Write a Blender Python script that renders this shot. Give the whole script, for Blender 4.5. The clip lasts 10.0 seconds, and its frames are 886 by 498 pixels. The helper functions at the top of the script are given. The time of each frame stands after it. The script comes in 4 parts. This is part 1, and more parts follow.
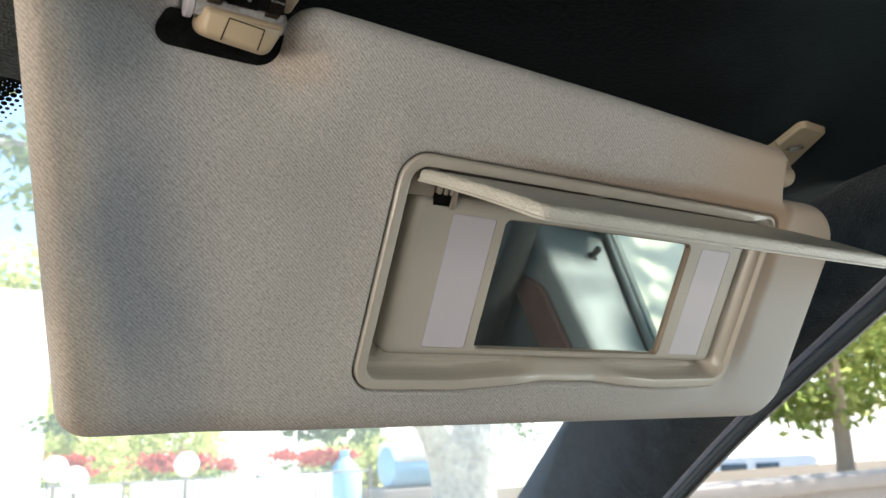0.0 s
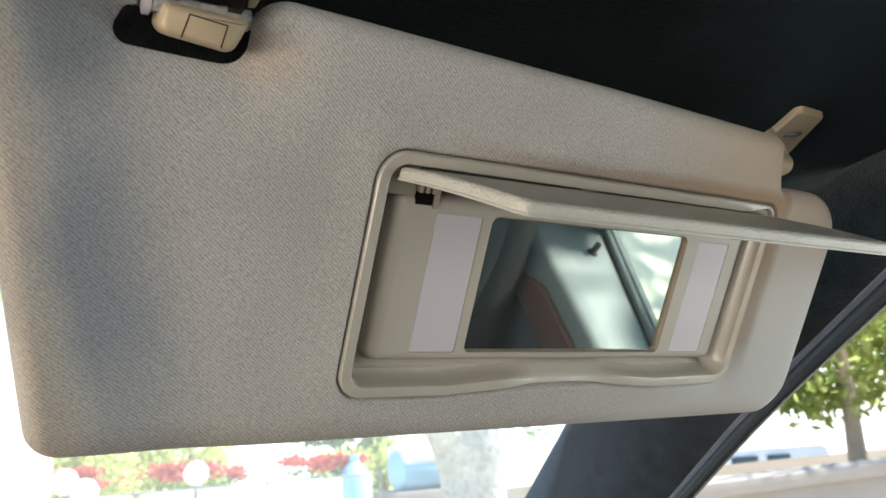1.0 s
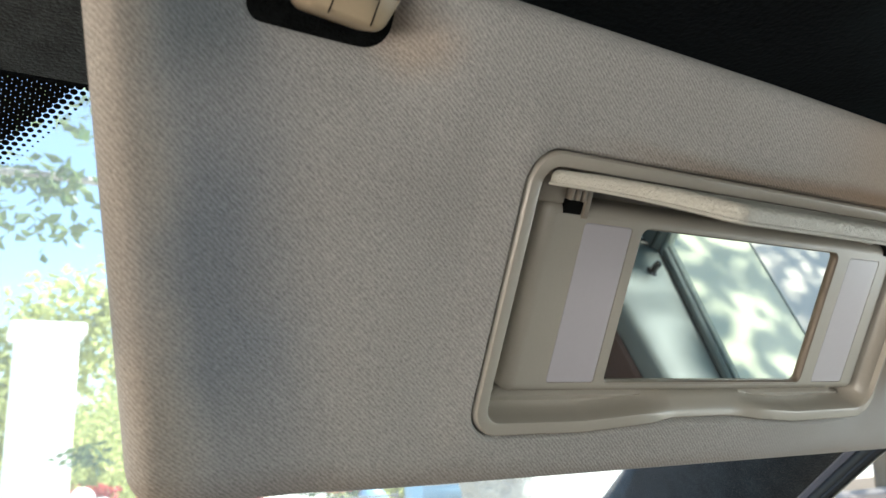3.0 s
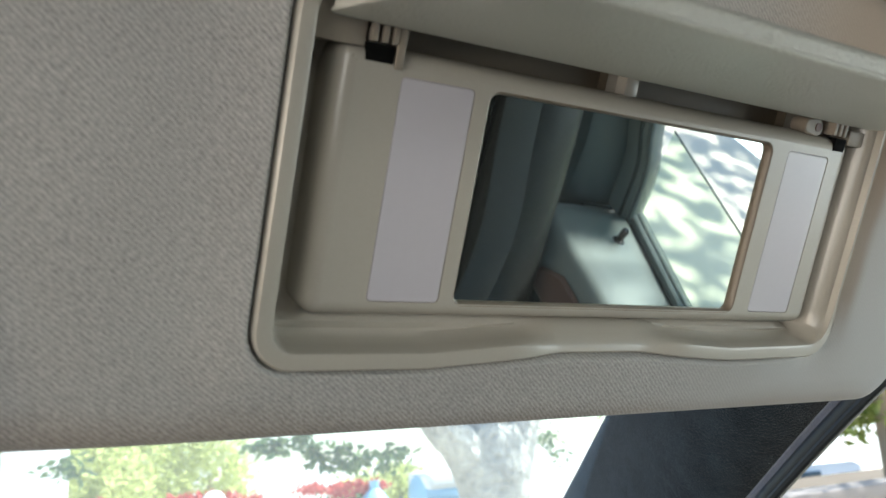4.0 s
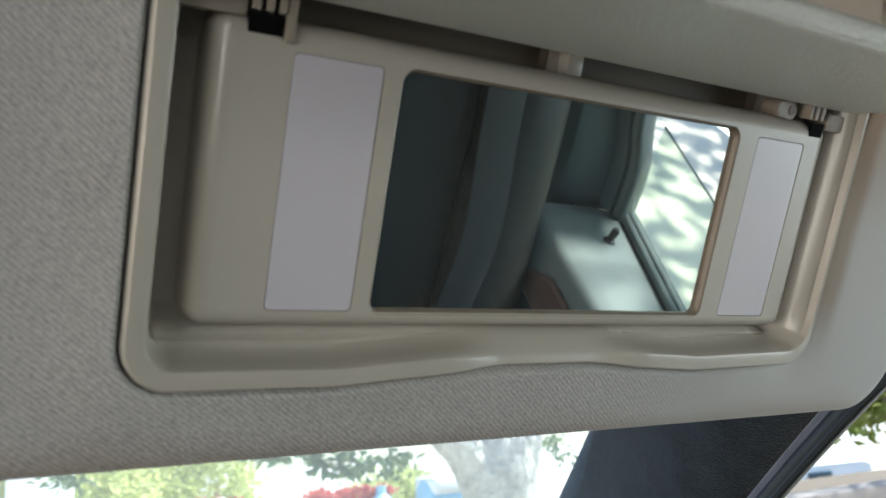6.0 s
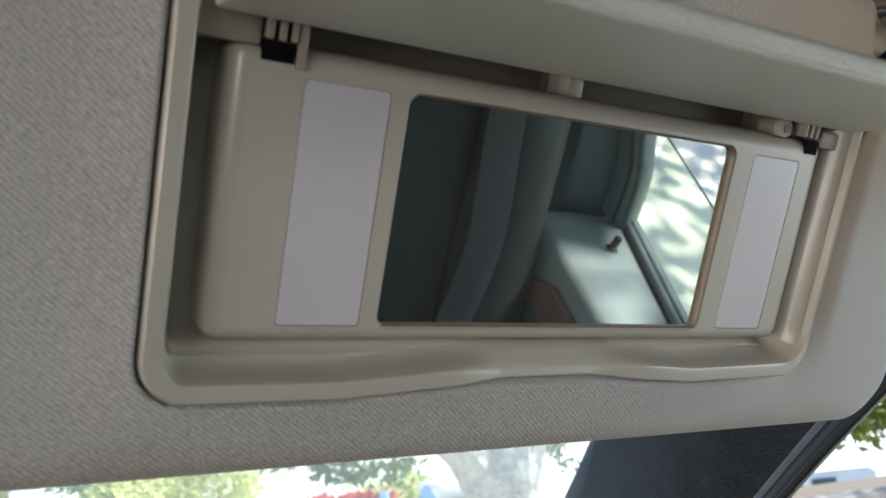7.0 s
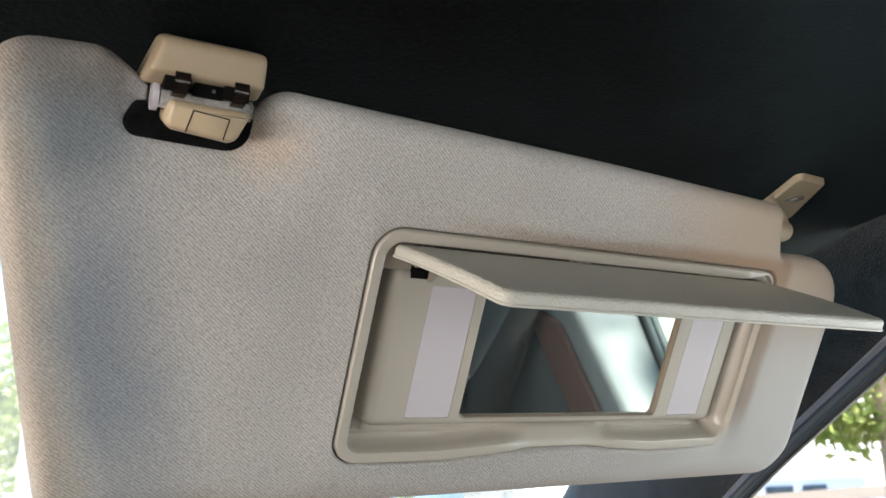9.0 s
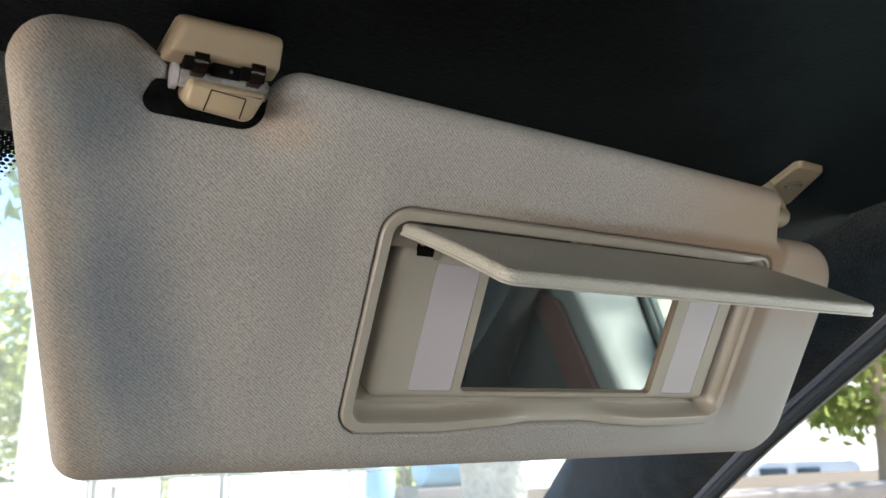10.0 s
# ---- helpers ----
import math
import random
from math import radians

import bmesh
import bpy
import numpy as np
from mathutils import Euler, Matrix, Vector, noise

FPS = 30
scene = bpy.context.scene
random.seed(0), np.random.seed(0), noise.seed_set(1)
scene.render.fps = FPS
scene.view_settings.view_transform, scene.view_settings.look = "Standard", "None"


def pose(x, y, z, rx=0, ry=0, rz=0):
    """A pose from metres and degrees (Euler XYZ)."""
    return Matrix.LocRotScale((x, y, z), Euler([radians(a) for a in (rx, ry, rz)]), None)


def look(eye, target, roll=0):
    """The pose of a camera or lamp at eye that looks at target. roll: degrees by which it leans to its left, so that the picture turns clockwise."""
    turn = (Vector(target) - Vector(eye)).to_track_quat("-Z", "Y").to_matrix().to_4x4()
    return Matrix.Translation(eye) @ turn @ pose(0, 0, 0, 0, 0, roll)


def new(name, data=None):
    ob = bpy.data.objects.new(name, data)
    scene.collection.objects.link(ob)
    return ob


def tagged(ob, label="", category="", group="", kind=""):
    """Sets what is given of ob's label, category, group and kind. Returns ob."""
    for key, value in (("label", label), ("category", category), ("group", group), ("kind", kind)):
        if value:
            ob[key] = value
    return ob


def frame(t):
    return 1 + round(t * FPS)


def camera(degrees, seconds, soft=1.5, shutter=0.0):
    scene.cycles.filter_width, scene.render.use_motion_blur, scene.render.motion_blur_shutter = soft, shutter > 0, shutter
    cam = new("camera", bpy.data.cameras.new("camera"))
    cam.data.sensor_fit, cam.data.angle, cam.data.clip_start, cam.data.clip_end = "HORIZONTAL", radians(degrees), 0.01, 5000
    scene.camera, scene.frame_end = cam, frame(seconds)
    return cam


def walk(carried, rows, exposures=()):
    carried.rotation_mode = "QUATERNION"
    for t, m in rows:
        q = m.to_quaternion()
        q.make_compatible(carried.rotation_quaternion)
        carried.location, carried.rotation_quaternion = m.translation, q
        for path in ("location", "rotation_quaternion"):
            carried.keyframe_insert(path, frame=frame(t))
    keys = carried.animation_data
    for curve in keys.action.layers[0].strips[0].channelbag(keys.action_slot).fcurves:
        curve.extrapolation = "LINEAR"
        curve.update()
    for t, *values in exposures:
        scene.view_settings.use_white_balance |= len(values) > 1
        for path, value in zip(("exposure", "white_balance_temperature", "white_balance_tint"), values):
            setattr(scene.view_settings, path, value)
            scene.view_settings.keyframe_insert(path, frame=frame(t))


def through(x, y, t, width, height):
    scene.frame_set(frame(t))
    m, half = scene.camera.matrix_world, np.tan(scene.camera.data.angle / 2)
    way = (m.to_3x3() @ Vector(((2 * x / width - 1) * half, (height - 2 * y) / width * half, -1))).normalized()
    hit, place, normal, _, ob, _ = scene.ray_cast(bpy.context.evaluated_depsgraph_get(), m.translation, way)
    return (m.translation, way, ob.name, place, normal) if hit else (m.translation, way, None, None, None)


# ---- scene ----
# ---- camera ----
cam = camera(58.7, 10.0)
cam.data.dof.use_dof = True
cam.data.dof.focus_distance = 0.37
cam.data.dof.aperture_fstop = 18.0
METRES, EYE, TILT, LEAN, TURN = 0.47, 1.17, 13.0, 1.5, -32.0
ROWS = [
    (0.0, 0.0, 0.0, 0.0, 0.0, 0.0, -0.0),
    (0.5, 0.0057, -0.0001, 0.0063, 0.2, 0.05, 0.55),
    (1.0, 0.0186, 0.031, -0.0007, 0.28, 0.08, 1.78),
    (1.5, -0.0178, 0.0578, 0.005, 0.25, 0.68, 1.74),
    (2.0, -0.0741, 0.0949, 0.013, 0.37, 1.08, 1.83),
    (2.2, -0.1098, 0.0974, 0.0165, 0.2606, 1.2236, 1.9575),
    (3.3, -0.0621, 0.1562, -0.0256, 1.5813, 1.559, 1.4473),
    (3.5, -0.0284, 0.2116, -0.0527, 1.6, 1.73, 1.67),
    (3.7, 0.0058, 0.2637, -0.0614, 1.4758, 2.1448, 2.6448),
    (4.0, 0.0414, 0.3051, -0.0868, 1.54, 1.85, 3.3),
    (4.5, 0.0698, 0.3428, -0.0976, 1.73, 1.75, 3.89),
    (5.0, 0.0767, 0.3602, -0.0911, 2.0, 1.78, 3.95),
    (5.5, 0.0953, 0.3722, -0.0905, 2.01, 1.92, 3.93),
    (7.0, 0.0956, 0.3545, -0.0832, 2.26, 2.5, 3.93),
    (7.5, 0.0598, 0.2665, -0.0386, 2.26, 2.72, 3.06),
    (7.8, 0.0598, 0.1919, 0.0062, 2.4401, 2.5723, 2.5595),
    (8.0, 0.0629, 0.1566, 0.023, 2.42, 2.73, 2.32),
    (8.5, 0.0496, 0.0612, 0.0317, 2.5, 1.96, 1.24),
    (9.0, 0.0561, 0.0034, 0.0505, 2.56, 1.53, 0.89),
    (9.5, 0.0481, -0.0129, 0.051, 2.61, 0.87, 0.29),
    (10.0, 0.053, -0.0216, 0.052, 2.64, -0.14, -0.29),
]
EXPOSURES = [(0.0, 1.82, 6000, 6), (1.5, 1.91, 5950, 5), (2.0, 1.86, 5850, 5), (3.5, 1.51, 5900, 4), (4.0, 1.61, 5750, 3), (5.5, 1.52, 5650, 3), (7.0, 1.46, 5700, 6), (7.5, 1.50, 5750, 7), (8.0, 2.07, 5740, 8), (8.5, 2.24, 5850, 8), (9.0, 2.18, 5850, 8), (9.5, 1.82, 5900, 7), (10.0, 1.72, 5950, 7)]
walk(cam, [(t, pose(0, 0, EYE, TILT, LEAN, TURN) @ pose(METRES * x, METRES * y, METRES * z, 90 + pitch, roll, yaw)) for t, x, y, z, yaw, pitch, roll in ROWS], EXPOSURES)

# ---- world and light ----
SUN_TO = Vector((0.60, -0.10, 0.79)).normalized()
world = bpy.data.worlds.new("sky")
scene.world = world
world.use_nodes = True
wn = world.node_tree.nodes
sky = wn.new("ShaderNodeTexSky")
sky.sky_type = "NISHITA"
sky.sun_disc = False
sky.sun_elevation = math.asin(SUN_TO.z)
sky.sun_rotation = math.atan2(SUN_TO.x, SUN_TO.y)
wn["Background"].inputs["Strength"].default_value = 0.12
world.node_tree.links.new(sky.outputs["Color"], wn["Background"].inputs["Color"])
sun = new("sun", bpy.data.lights.new("sun", "SUN"))
sun.data.energy, sun.data.angle, sun.data.color = 5.0, radians(0.6), (1.0, 0.94, 0.85)
sun.matrix_world = look((0, 0, 12), Vector((0, 0, 12)) - SUN_TO)


def window_light(name, eye, target, width, height, watts, colour):
    """Daylight that enters by a window behind the camera."""
    lamp = new(name, bpy.data.lights.new(name, "AREA"))
    lamp.data.shape, lamp.data.size, lamp.data.size_y, lamp.data.energy = "RECTANGLE", width, height, watts
    lamp.data.color = colour
    lamp.matrix_world = look(eye, target)
    return lamp


window_light("window_light_driver", (-0.93, 0.30, 1.04), (0.2, 0.30, 1.18), 0.50, 0.18, 1.2, (1.0, 0.70, 0.45))
window_light("window_light_driver_rear", (-0.93, -0.30, 0.94), (0.2, 0.16, 1.15), 1.1, 0.08, 2.0, (1.0, 0.885, 0.785))
window_light("window_light_passenger", (0.79, 0.06, 1.15), (0.30, 0.26, 1.00), 0.50, 0.14, 0.26, (0.92, 0.98, 0.95))
window_light("window_light_rear", (0.3, -1.70, 0.99), (0.35, 0.0, 1.2), 0.9, 0.12, 0.12, (0.86, 0.95, 1.0))


# ---- materials ----
def surface(name, c1, c2, rough=0.5, coarse=6.0, fine=120.0, bump=0.1, depth=0.001, metal=0.0, sheen=0.0, spec=0.5, detail=4.0, contrast=1.0):
    """A two-tone surface: stains at the coarse scale, grain and relief at the fine one (both per metre)."""
    m = bpy.data.materials.new(name)
    m.use_nodes = True
    n, l = m.node_tree.nodes, m.node_tree.links
    b = n["Principled BSDF"]
    co = n.new("ShaderNodeTexCoord")
    big, small = n.new("ShaderNodeTexNoise"), n.new("ShaderNodeTexNoise")
    big.inputs["Scale"].default_value, small.inputs["Scale"].default_value = coarse, fine
    big.inputs["Detail"].default_value = small.inputs["Detail"].default_value = detail
    mix, mul = n.new("ShaderNodeMix"), n.new("ShaderNodeMath")
    mix.data_type = "RGBA"
    mix.inputs[6].default_value, mix.inputs[7].default_value = (*c1, 1), (*c2, 1)
    mul.operation = "MULTIPLY_ADD"
    mul.inputs[1].default_value, mul.inputs[2].default_value = 0.45, 0.0
    add = n.new("ShaderNodeMath")
    add.operation = "MULTIPLY_ADD"
    add.inputs[1].default_value = 0.6
    for t in (big, small):
        l.new(co.outputs["Object"], t.inputs["Vector"])
    l.new(small.outputs["Fac"], mul.inputs[0])
    l.new(big.outputs["Fac"], add.inputs[0])
    l.new(mul.outputs[0], add.inputs[2])
    sharp = n.new("ShaderNodeMapRange")
    sharp.inputs["From Min"].default_value, sharp.inputs["From Max"].default_value = 0.52 - 0.52 / contrast, 0.52 + 0.48 / contrast
    l.new(add.outputs[0], sharp.inputs["Value"])
    l.new(sharp.outputs["Result"], mix.inputs["Factor"])
    l.new(mix.outputs[2], b.inputs["Base Color"])
    if bump:
        bp = n.new("ShaderNodeBump")
        bp.inputs["Strength"].default_value, bp.inputs["Distance"].default_value = bump, depth
        l.new(small.outputs["Fac"], bp.inputs["Height"])
        l.new(bp.outputs["Normal"], b.inputs["Normal"])
    b.inputs["Roughness"].default_value, b.inputs["Metallic"].default_value = rough, metal
    b.inputs["Specular IOR Level"].default_value = spec
    if sheen:
        b.inputs["Sheen Weight"].default_value, b.inputs["Sheen Roughness"].default_value = sheen, 0.4
    return m


def twill(name, c1, c2, stain_c):
    """Woven visor cloth: short slanted threads, faint stains, and light painted in patches."""
    m = bpy.data.materials.new(name)
    m.use_nodes = True
    n, l = m.node_tree.nodes, m.node_tree.links
    b = n["Principled BSDF"]

    def math_node(op, x, y, z=None):
        k = n.new("ShaderNodeMath")
        k.operation = op
        for i, v in enumerate((x, y, z)):
            if v is None:
                continue
            if isinstance(v, (int, float)):
                k.inputs[i].default_value = v
            else:
                l.new(v, k.inputs[i])
        return k.outputs[0]

    co, mp, stretch = n.new("ShaderNodeTexCoord"), n.new("ShaderNodeMapping"), n.new("ShaderNodeMapping")
    mp.inputs["Rotation"].default_value = (0, 0, radians(-50))
    l.new(co.outputs["Object"], mp.inputs["Vector"])
    stretch.inputs["Scale"].default_value = (1.0, 0.50, 1.0)
    l.new(mp.outputs["Vector"], stretch.inputs["Vector"])
    thread, wave, stain, fray = n.new("ShaderNodeTexNoise"), n.new("ShaderNodeTexWave"), n.new("ShaderNodeTexNoise"), n.new("ShaderNodeTexNoise")
    thread.inputs["Scale"].default_value, thread.inputs["Detail"].default_value = 1250.0, 1.0
    l.new(stretch.outputs["Vector"], thread.inputs["Vector"])
    wave.inputs["Scale"].default_value, wave.inputs["Distortion"].default_value = 240.0, 2.6
    wave.inputs["Detail"].default_value, wave.inputs["Detail Scale"].default_value = 1.0, 2.2
    l.new(mp.outputs["Vector"], wave.inputs["Vector"])
    stain.inputs["Scale"].default_value, stain.inputs["Detail"].default_value = 11.0, 4.0
    fray.inputs["Scale"].default_value, fray.inputs["Detail"].default_value = 2400.0, 1.0
    l.new(co.outputs["Object"], stain.inputs["Vector"])
    l.new(co.outputs["Object"], fray.inputs["Vector"])
    h = math_node("MULTIPLY_ADD", wave.outputs["Fac"], 0.29, math_node("MULTIPLY_ADD", thread.outputs["Fac"], 0.85, math_node("MULTIPLY", fray.outputs["Fac"], 0.25)))
    rng = n.new("ShaderNodeMapRange")
    rng.inputs["From Min"].default_value, rng.inputs["From Max"].default_value = 0.31, 1.08
    l.new(h, rng.inputs["Value"])
    mix, dirty = n.new("ShaderNodeMix"), n.new("ShaderNodeMix")
    for k in (mix, dirty):
        k.data_type = "RGBA"
    mix.inputs[6].default_value, mix.inputs[7].default_value = (*c1, 1), (*c2, 1)
    l.new(rng.outputs["Result"], mix.inputs["Factor"])
    spot = n.new("ShaderNodeMapRange")
    spot.inputs["From Min"].default_value, spot.inputs["From Max"].default_value, spot.inputs["To Max"].default_value = 0.46, 0.72, 0.65
    l.new(stain.outputs["Fac"], spot.inputs["Value"])
    dirty.blend_type = "MULTIPLY"
    l.new(spot.outputs["Result"], dirty.inputs["Factor"])
    l.new(mix.outputs[2], dirty.inputs[6])
    dirty.inputs[7].default_value = (*stain_c, 1)
    # light painted into the cloth: blue-grey shade band, warm tan ends, darker lower edge
    sep = n.new("ShaderNodeSeparateXYZ")
    l.new(co.outputs["Object"], sep.inputs["Vector"])
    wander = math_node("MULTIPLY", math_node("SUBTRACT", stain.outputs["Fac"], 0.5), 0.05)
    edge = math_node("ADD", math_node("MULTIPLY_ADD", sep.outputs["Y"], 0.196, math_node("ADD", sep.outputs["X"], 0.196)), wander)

    def patch(value, lo, hi, most):
        k = n.new("ShaderNodeMapRange")
        k.interpolation_type = "SMOOTHSTEP"
        k.inputs["From Min"].default_value, k.inputs["From Max"].default_value, k.inputs["To Max"].default_value = lo, hi, most
        l.new(value, k.inputs["Value"])
        return k.outputs["Result"]

    def tinted(colour_in, factor, colour):
        k = n.new("ShaderNodeMix")
        k.data_type, k.blend_type = "RGBA", "MULTIPLY"
        l.new(factor, k.inputs["Factor"])
        l.new(colour_in, k.inputs[6])
        k.inputs[7].default_value = (*colour, 1)
        return k.outputs[2]

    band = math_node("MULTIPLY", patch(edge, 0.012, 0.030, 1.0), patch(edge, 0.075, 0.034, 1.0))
    worn = n.new("ShaderNodeMix")
    worn.data_type = "RGBA"
    smoothed = patch(math_node("ADD", sep.outputs["X"], wander), 0.06, 0.17, 0.92)
    l.new(smoothed, worn.inputs["Factor"])
    l.new(dirty.outputs[2], worn.inputs[6])
    worn.inputs[7].default_value = (*[0.5 * p + 0.5 * q for p, q in zip(c1, c2)], 1)
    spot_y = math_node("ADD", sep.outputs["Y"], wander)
    band_shade = math_node("MULTIPLY_ADD", math_node("MULTIPLY", patch(spot_y, -0.030, 0.018, 1.0), patch(spot_y, 0.105, 0.045, 1.0)), 0.52, 0.53)
    colour = tinted(worn.outputs[2], math_node("MULTIPLY", band, band_shade), (0.60, 0.66, 0.77))
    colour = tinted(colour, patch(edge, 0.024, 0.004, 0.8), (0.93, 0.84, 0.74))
    # the lobe's top is darkened here as shade under the headliner
    lobe_shade = math_node("MULTIPLY", patch(math_node("ADD", sep.outputs["Y"], wander), 0.116, 0.146, 1.0), patch(sep.outputs["X"], -0.150, -0.185, 0.9))
    colour = tinted(colour, lobe_shade, (0.74, 0.66, 0.58))
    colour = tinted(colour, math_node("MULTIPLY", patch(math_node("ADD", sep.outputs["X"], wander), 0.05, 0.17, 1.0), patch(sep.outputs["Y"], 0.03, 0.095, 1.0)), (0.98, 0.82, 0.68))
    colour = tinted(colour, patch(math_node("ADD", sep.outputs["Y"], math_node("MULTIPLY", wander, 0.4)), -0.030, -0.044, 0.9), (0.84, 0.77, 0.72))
    # a browner ring in the cloth along the mirror's surround
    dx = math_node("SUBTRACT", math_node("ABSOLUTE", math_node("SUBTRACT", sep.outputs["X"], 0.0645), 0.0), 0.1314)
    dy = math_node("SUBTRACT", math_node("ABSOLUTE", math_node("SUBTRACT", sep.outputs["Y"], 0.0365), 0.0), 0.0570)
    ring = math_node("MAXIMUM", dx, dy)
    brown_ring = math_node("MULTIPLY", patch(math_node("ADD", ring, math_node("MULTIPLY", wander, 0.25)), 0.0105, 0.0030, 0.9), math_node("MULTIPLY", patch(sep.outputs["Y"], -0.020, 0.012, 1.0), patch(math_node("ADD", sep.outputs["X"], sep.outputs["Y"]), 0.03, 0.14, 1.0)))
    colour = tinted(colour, brown_ring, (0.72, 0.60, 0.50))
    # painted shade beside the clip's slot and a painted warm glow past its other end
    for cx, cy, rx, ry, tint in ((-0.186, 0.112, 0.024, 0.026, (0.70, 0.75, 0.80)), (-0.123, 0.125, 0.019, 0.019, (1.0, 0.89, 0.79))):
        ox = math_node("DIVIDE", math_node("SUBTRACT", math_node("ADD", sep.outputs["X"], wander), cx), rx)
        oy = math_node("DIVIDE", math_node("SUBTRACT", math_node("SUBTRACT", sep.outputs["Y"], wander), cy), ry)
        far_off = math_node("SQRT", math_node("MULTIPLY_ADD", ox, ox, math_node("MULTIPLY", oy, oy)), 0.0)
        colour = tinted(colour, patch(far_off, 1.1, 0.2, 0.9), tint)
    l.new(colour, b.inputs["Base Color"])
    bp = n.new("ShaderNodeBump")
    bp.inputs["Strength"].default_value, bp.inputs["Distance"].default_value = 0.7, 0.0007
    l.new(math_node("MULTIPLY", math_node("SUBTRACT", 1.0, smoothed), 0.55), bp.inputs["Strength"])
    l.new(h, bp.inputs["Height"])
    l.new(bp.outputs["Normal"], b.inputs["Normal"])
    b.inputs["Roughness"].default_value, b.inputs["Sheen Weight"].default_value = 0.9, 0.1
    b.inputs["Specular IOR Level"].default_value = 0.2
    return m


def clear_glass(name, tint, haze):
    """Thin glass: clear with a faint reflection, and a pale film added for veiling haze."""
    m = bpy.data.materials.new(name)
    m.use_nodes = True
    n, l = m.node_tree.nodes, m.node_tree.links
    out = n["Material Output"]
    n.remove(n["Principled BSDF"])
    tr, gl, mx = n.new("ShaderNodeBsdfTransparent"), n.new("ShaderNodeBsdfGlossy"), n.new("ShaderNodeMixShader")
    film, mx2 = n.new("ShaderNodeBsdfTranslucent"), n.new("ShaderNodeMixShader")
    tr.inputs["Color"].default_value = (*tint, 1)
    gl.inputs["Roughness"].default_value = 0.0
    film.inputs["Color"].default_value = (0.8, 0.8, 0.78, 1)
    mx.inputs[0].default_value, mx2.inputs[0].default_value = 0.05, haze
    l.new(tr.outputs[0], mx.inputs[1])
    l.new(gl.outputs[0], mx.inputs[2])
    l.new(mx.outputs[0], mx2.inputs[1])
    l.new(film.outputs[0], mx2.inputs[2])
    l.new(mx2.outputs[0], out.inputs["Surface"])
    return m


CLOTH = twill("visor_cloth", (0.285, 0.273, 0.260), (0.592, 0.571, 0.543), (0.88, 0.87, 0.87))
PLASTIC = surface("beige_plastic", (0.415, 0.380, 0.325), (0.475, 0.440, 0.380), 0.27, 14, 900, 0.06, 0.0004)
PLASTIC_FLAP = surface("grained_beige_plastic", (0.45, 0.44, 0.39), (0.59, 0.58, 0.52), 0.36, 20, 900, 0.8, 0.0010)
LENS = surface("milky_lens", (0.53, 0.495, 0.53), (0.58, 0.545, 0.58), 0.25, 30, 500, 0.02, 0.0003)
# One tan plastic in two tones: shaded for cover and bracket, lit for saddle
CLIP_SHADED = surface("yellowed_tan_plastic_shaded", (0.30, 0.235, 0.155), (0.39, 0.31, 0.21), 0.45, 40, 900, 0.06, 0.0004)
SADDLE_LIT = surface("tan_plastic_lit", (0.42, 0.33, 0.215), (0.52, 0.415, 0.28), 0.4, 40, 900, 0.06, 0.0004)
TEAL_LINING = surface("dark_teal_lining", (0.065, 0.080, 0.077), (0.105, 0.125, 0.120), 0.55, 12, 700, 0.3, 0.0006)
TONGUE = surface("dull_dark_metal", (0.10, 0.10, 0.10), (0.16, 0.16, 0.155), 0.5, 60, 600, 0.1, 0.0004, metal=0.6)
DARK_PLASTIC = surface("dark_brown_plastic", (0.010, 0.007, 0.006), (0.030, 0.021, 0.017), 0.18, 60, 600, 0.1, 0.0004)
PRONG = surface("black_brown_plastic", (0.006, 0.004, 0.0035), (0.016, 0.011, 0.009), 0.16, 60, 600, 0.15, 0.0005)
SLOT_SHADE = surface("shadowed_brown_plastic", (0.10, 0.080, 0.055), (0.14, 0.112, 0.078), 0.5, 30, 600, 0.1, 0.0004)
BEZEL = surface("brown_edge_reflection", (0.15, 0.118, 0.085), (0.21, 0.165, 0.122), 0.4, 40, 700, 0.1, 0.0004)
HINGE_TAN = surface("dull_tan_plastic", (0.25, 0.21, 0.165), (0.33, 0.28, 0.225), 0.5, 30, 700, 0.1, 0.0004)
RUST_PIN = surface("reddish_brown_plastic", (0.10, 0.045, 0.040), (0.16, 0.075, 0.065), 0.5, 60, 600, 0.1, 0.0004)
WELL_SHADE = surface("dark_tan_shade", (0.13, 0.105, 0.08), (0.20, 0.165, 0.13), 0.9, 60, 900, 0.4, 0.0005)
SLOT_FELT = surface("black_felt", (0.0015, 0.0018, 0.0018), (0.012, 0.013, 0.013), 0.95, 160, 900, 0.8, 0.0010, spec=0.1, contrast=2.5)
BLACK = surface("black_void_plastic", (0.0020, 0.0020, 0.0020), (0.0045, 0.0042, 0.0040), 0.9, 60, 600, 0.1, 0.0004, spec=0.12)
METAL = surface("worn_steel", (0.45, 0.43, 0.40), (0.62, 0.60, 0.57), 0.35, 90, 700, 0.2, 0.0003, metal=1.0)
GREY_CLAMP = surface("greasy_grey_plastic", (0.09, 0.08, 0.075), (0.50, 0.48, 0.47), 0.35, 170, 700, 0.3, 0.0006, contrast=2.2)
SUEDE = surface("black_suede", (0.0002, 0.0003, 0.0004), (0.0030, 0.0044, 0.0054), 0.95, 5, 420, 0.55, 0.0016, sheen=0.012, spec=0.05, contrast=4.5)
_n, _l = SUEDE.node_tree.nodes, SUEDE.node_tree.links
_place, _blotch, _axis, _lean, _sum, _side, _lit = (_n.new("ShaderNode" + k) for k in ("TexCoord", "TexNoise", "SeparateXYZ", "Math", "Math", "MapRange", "Mix"))
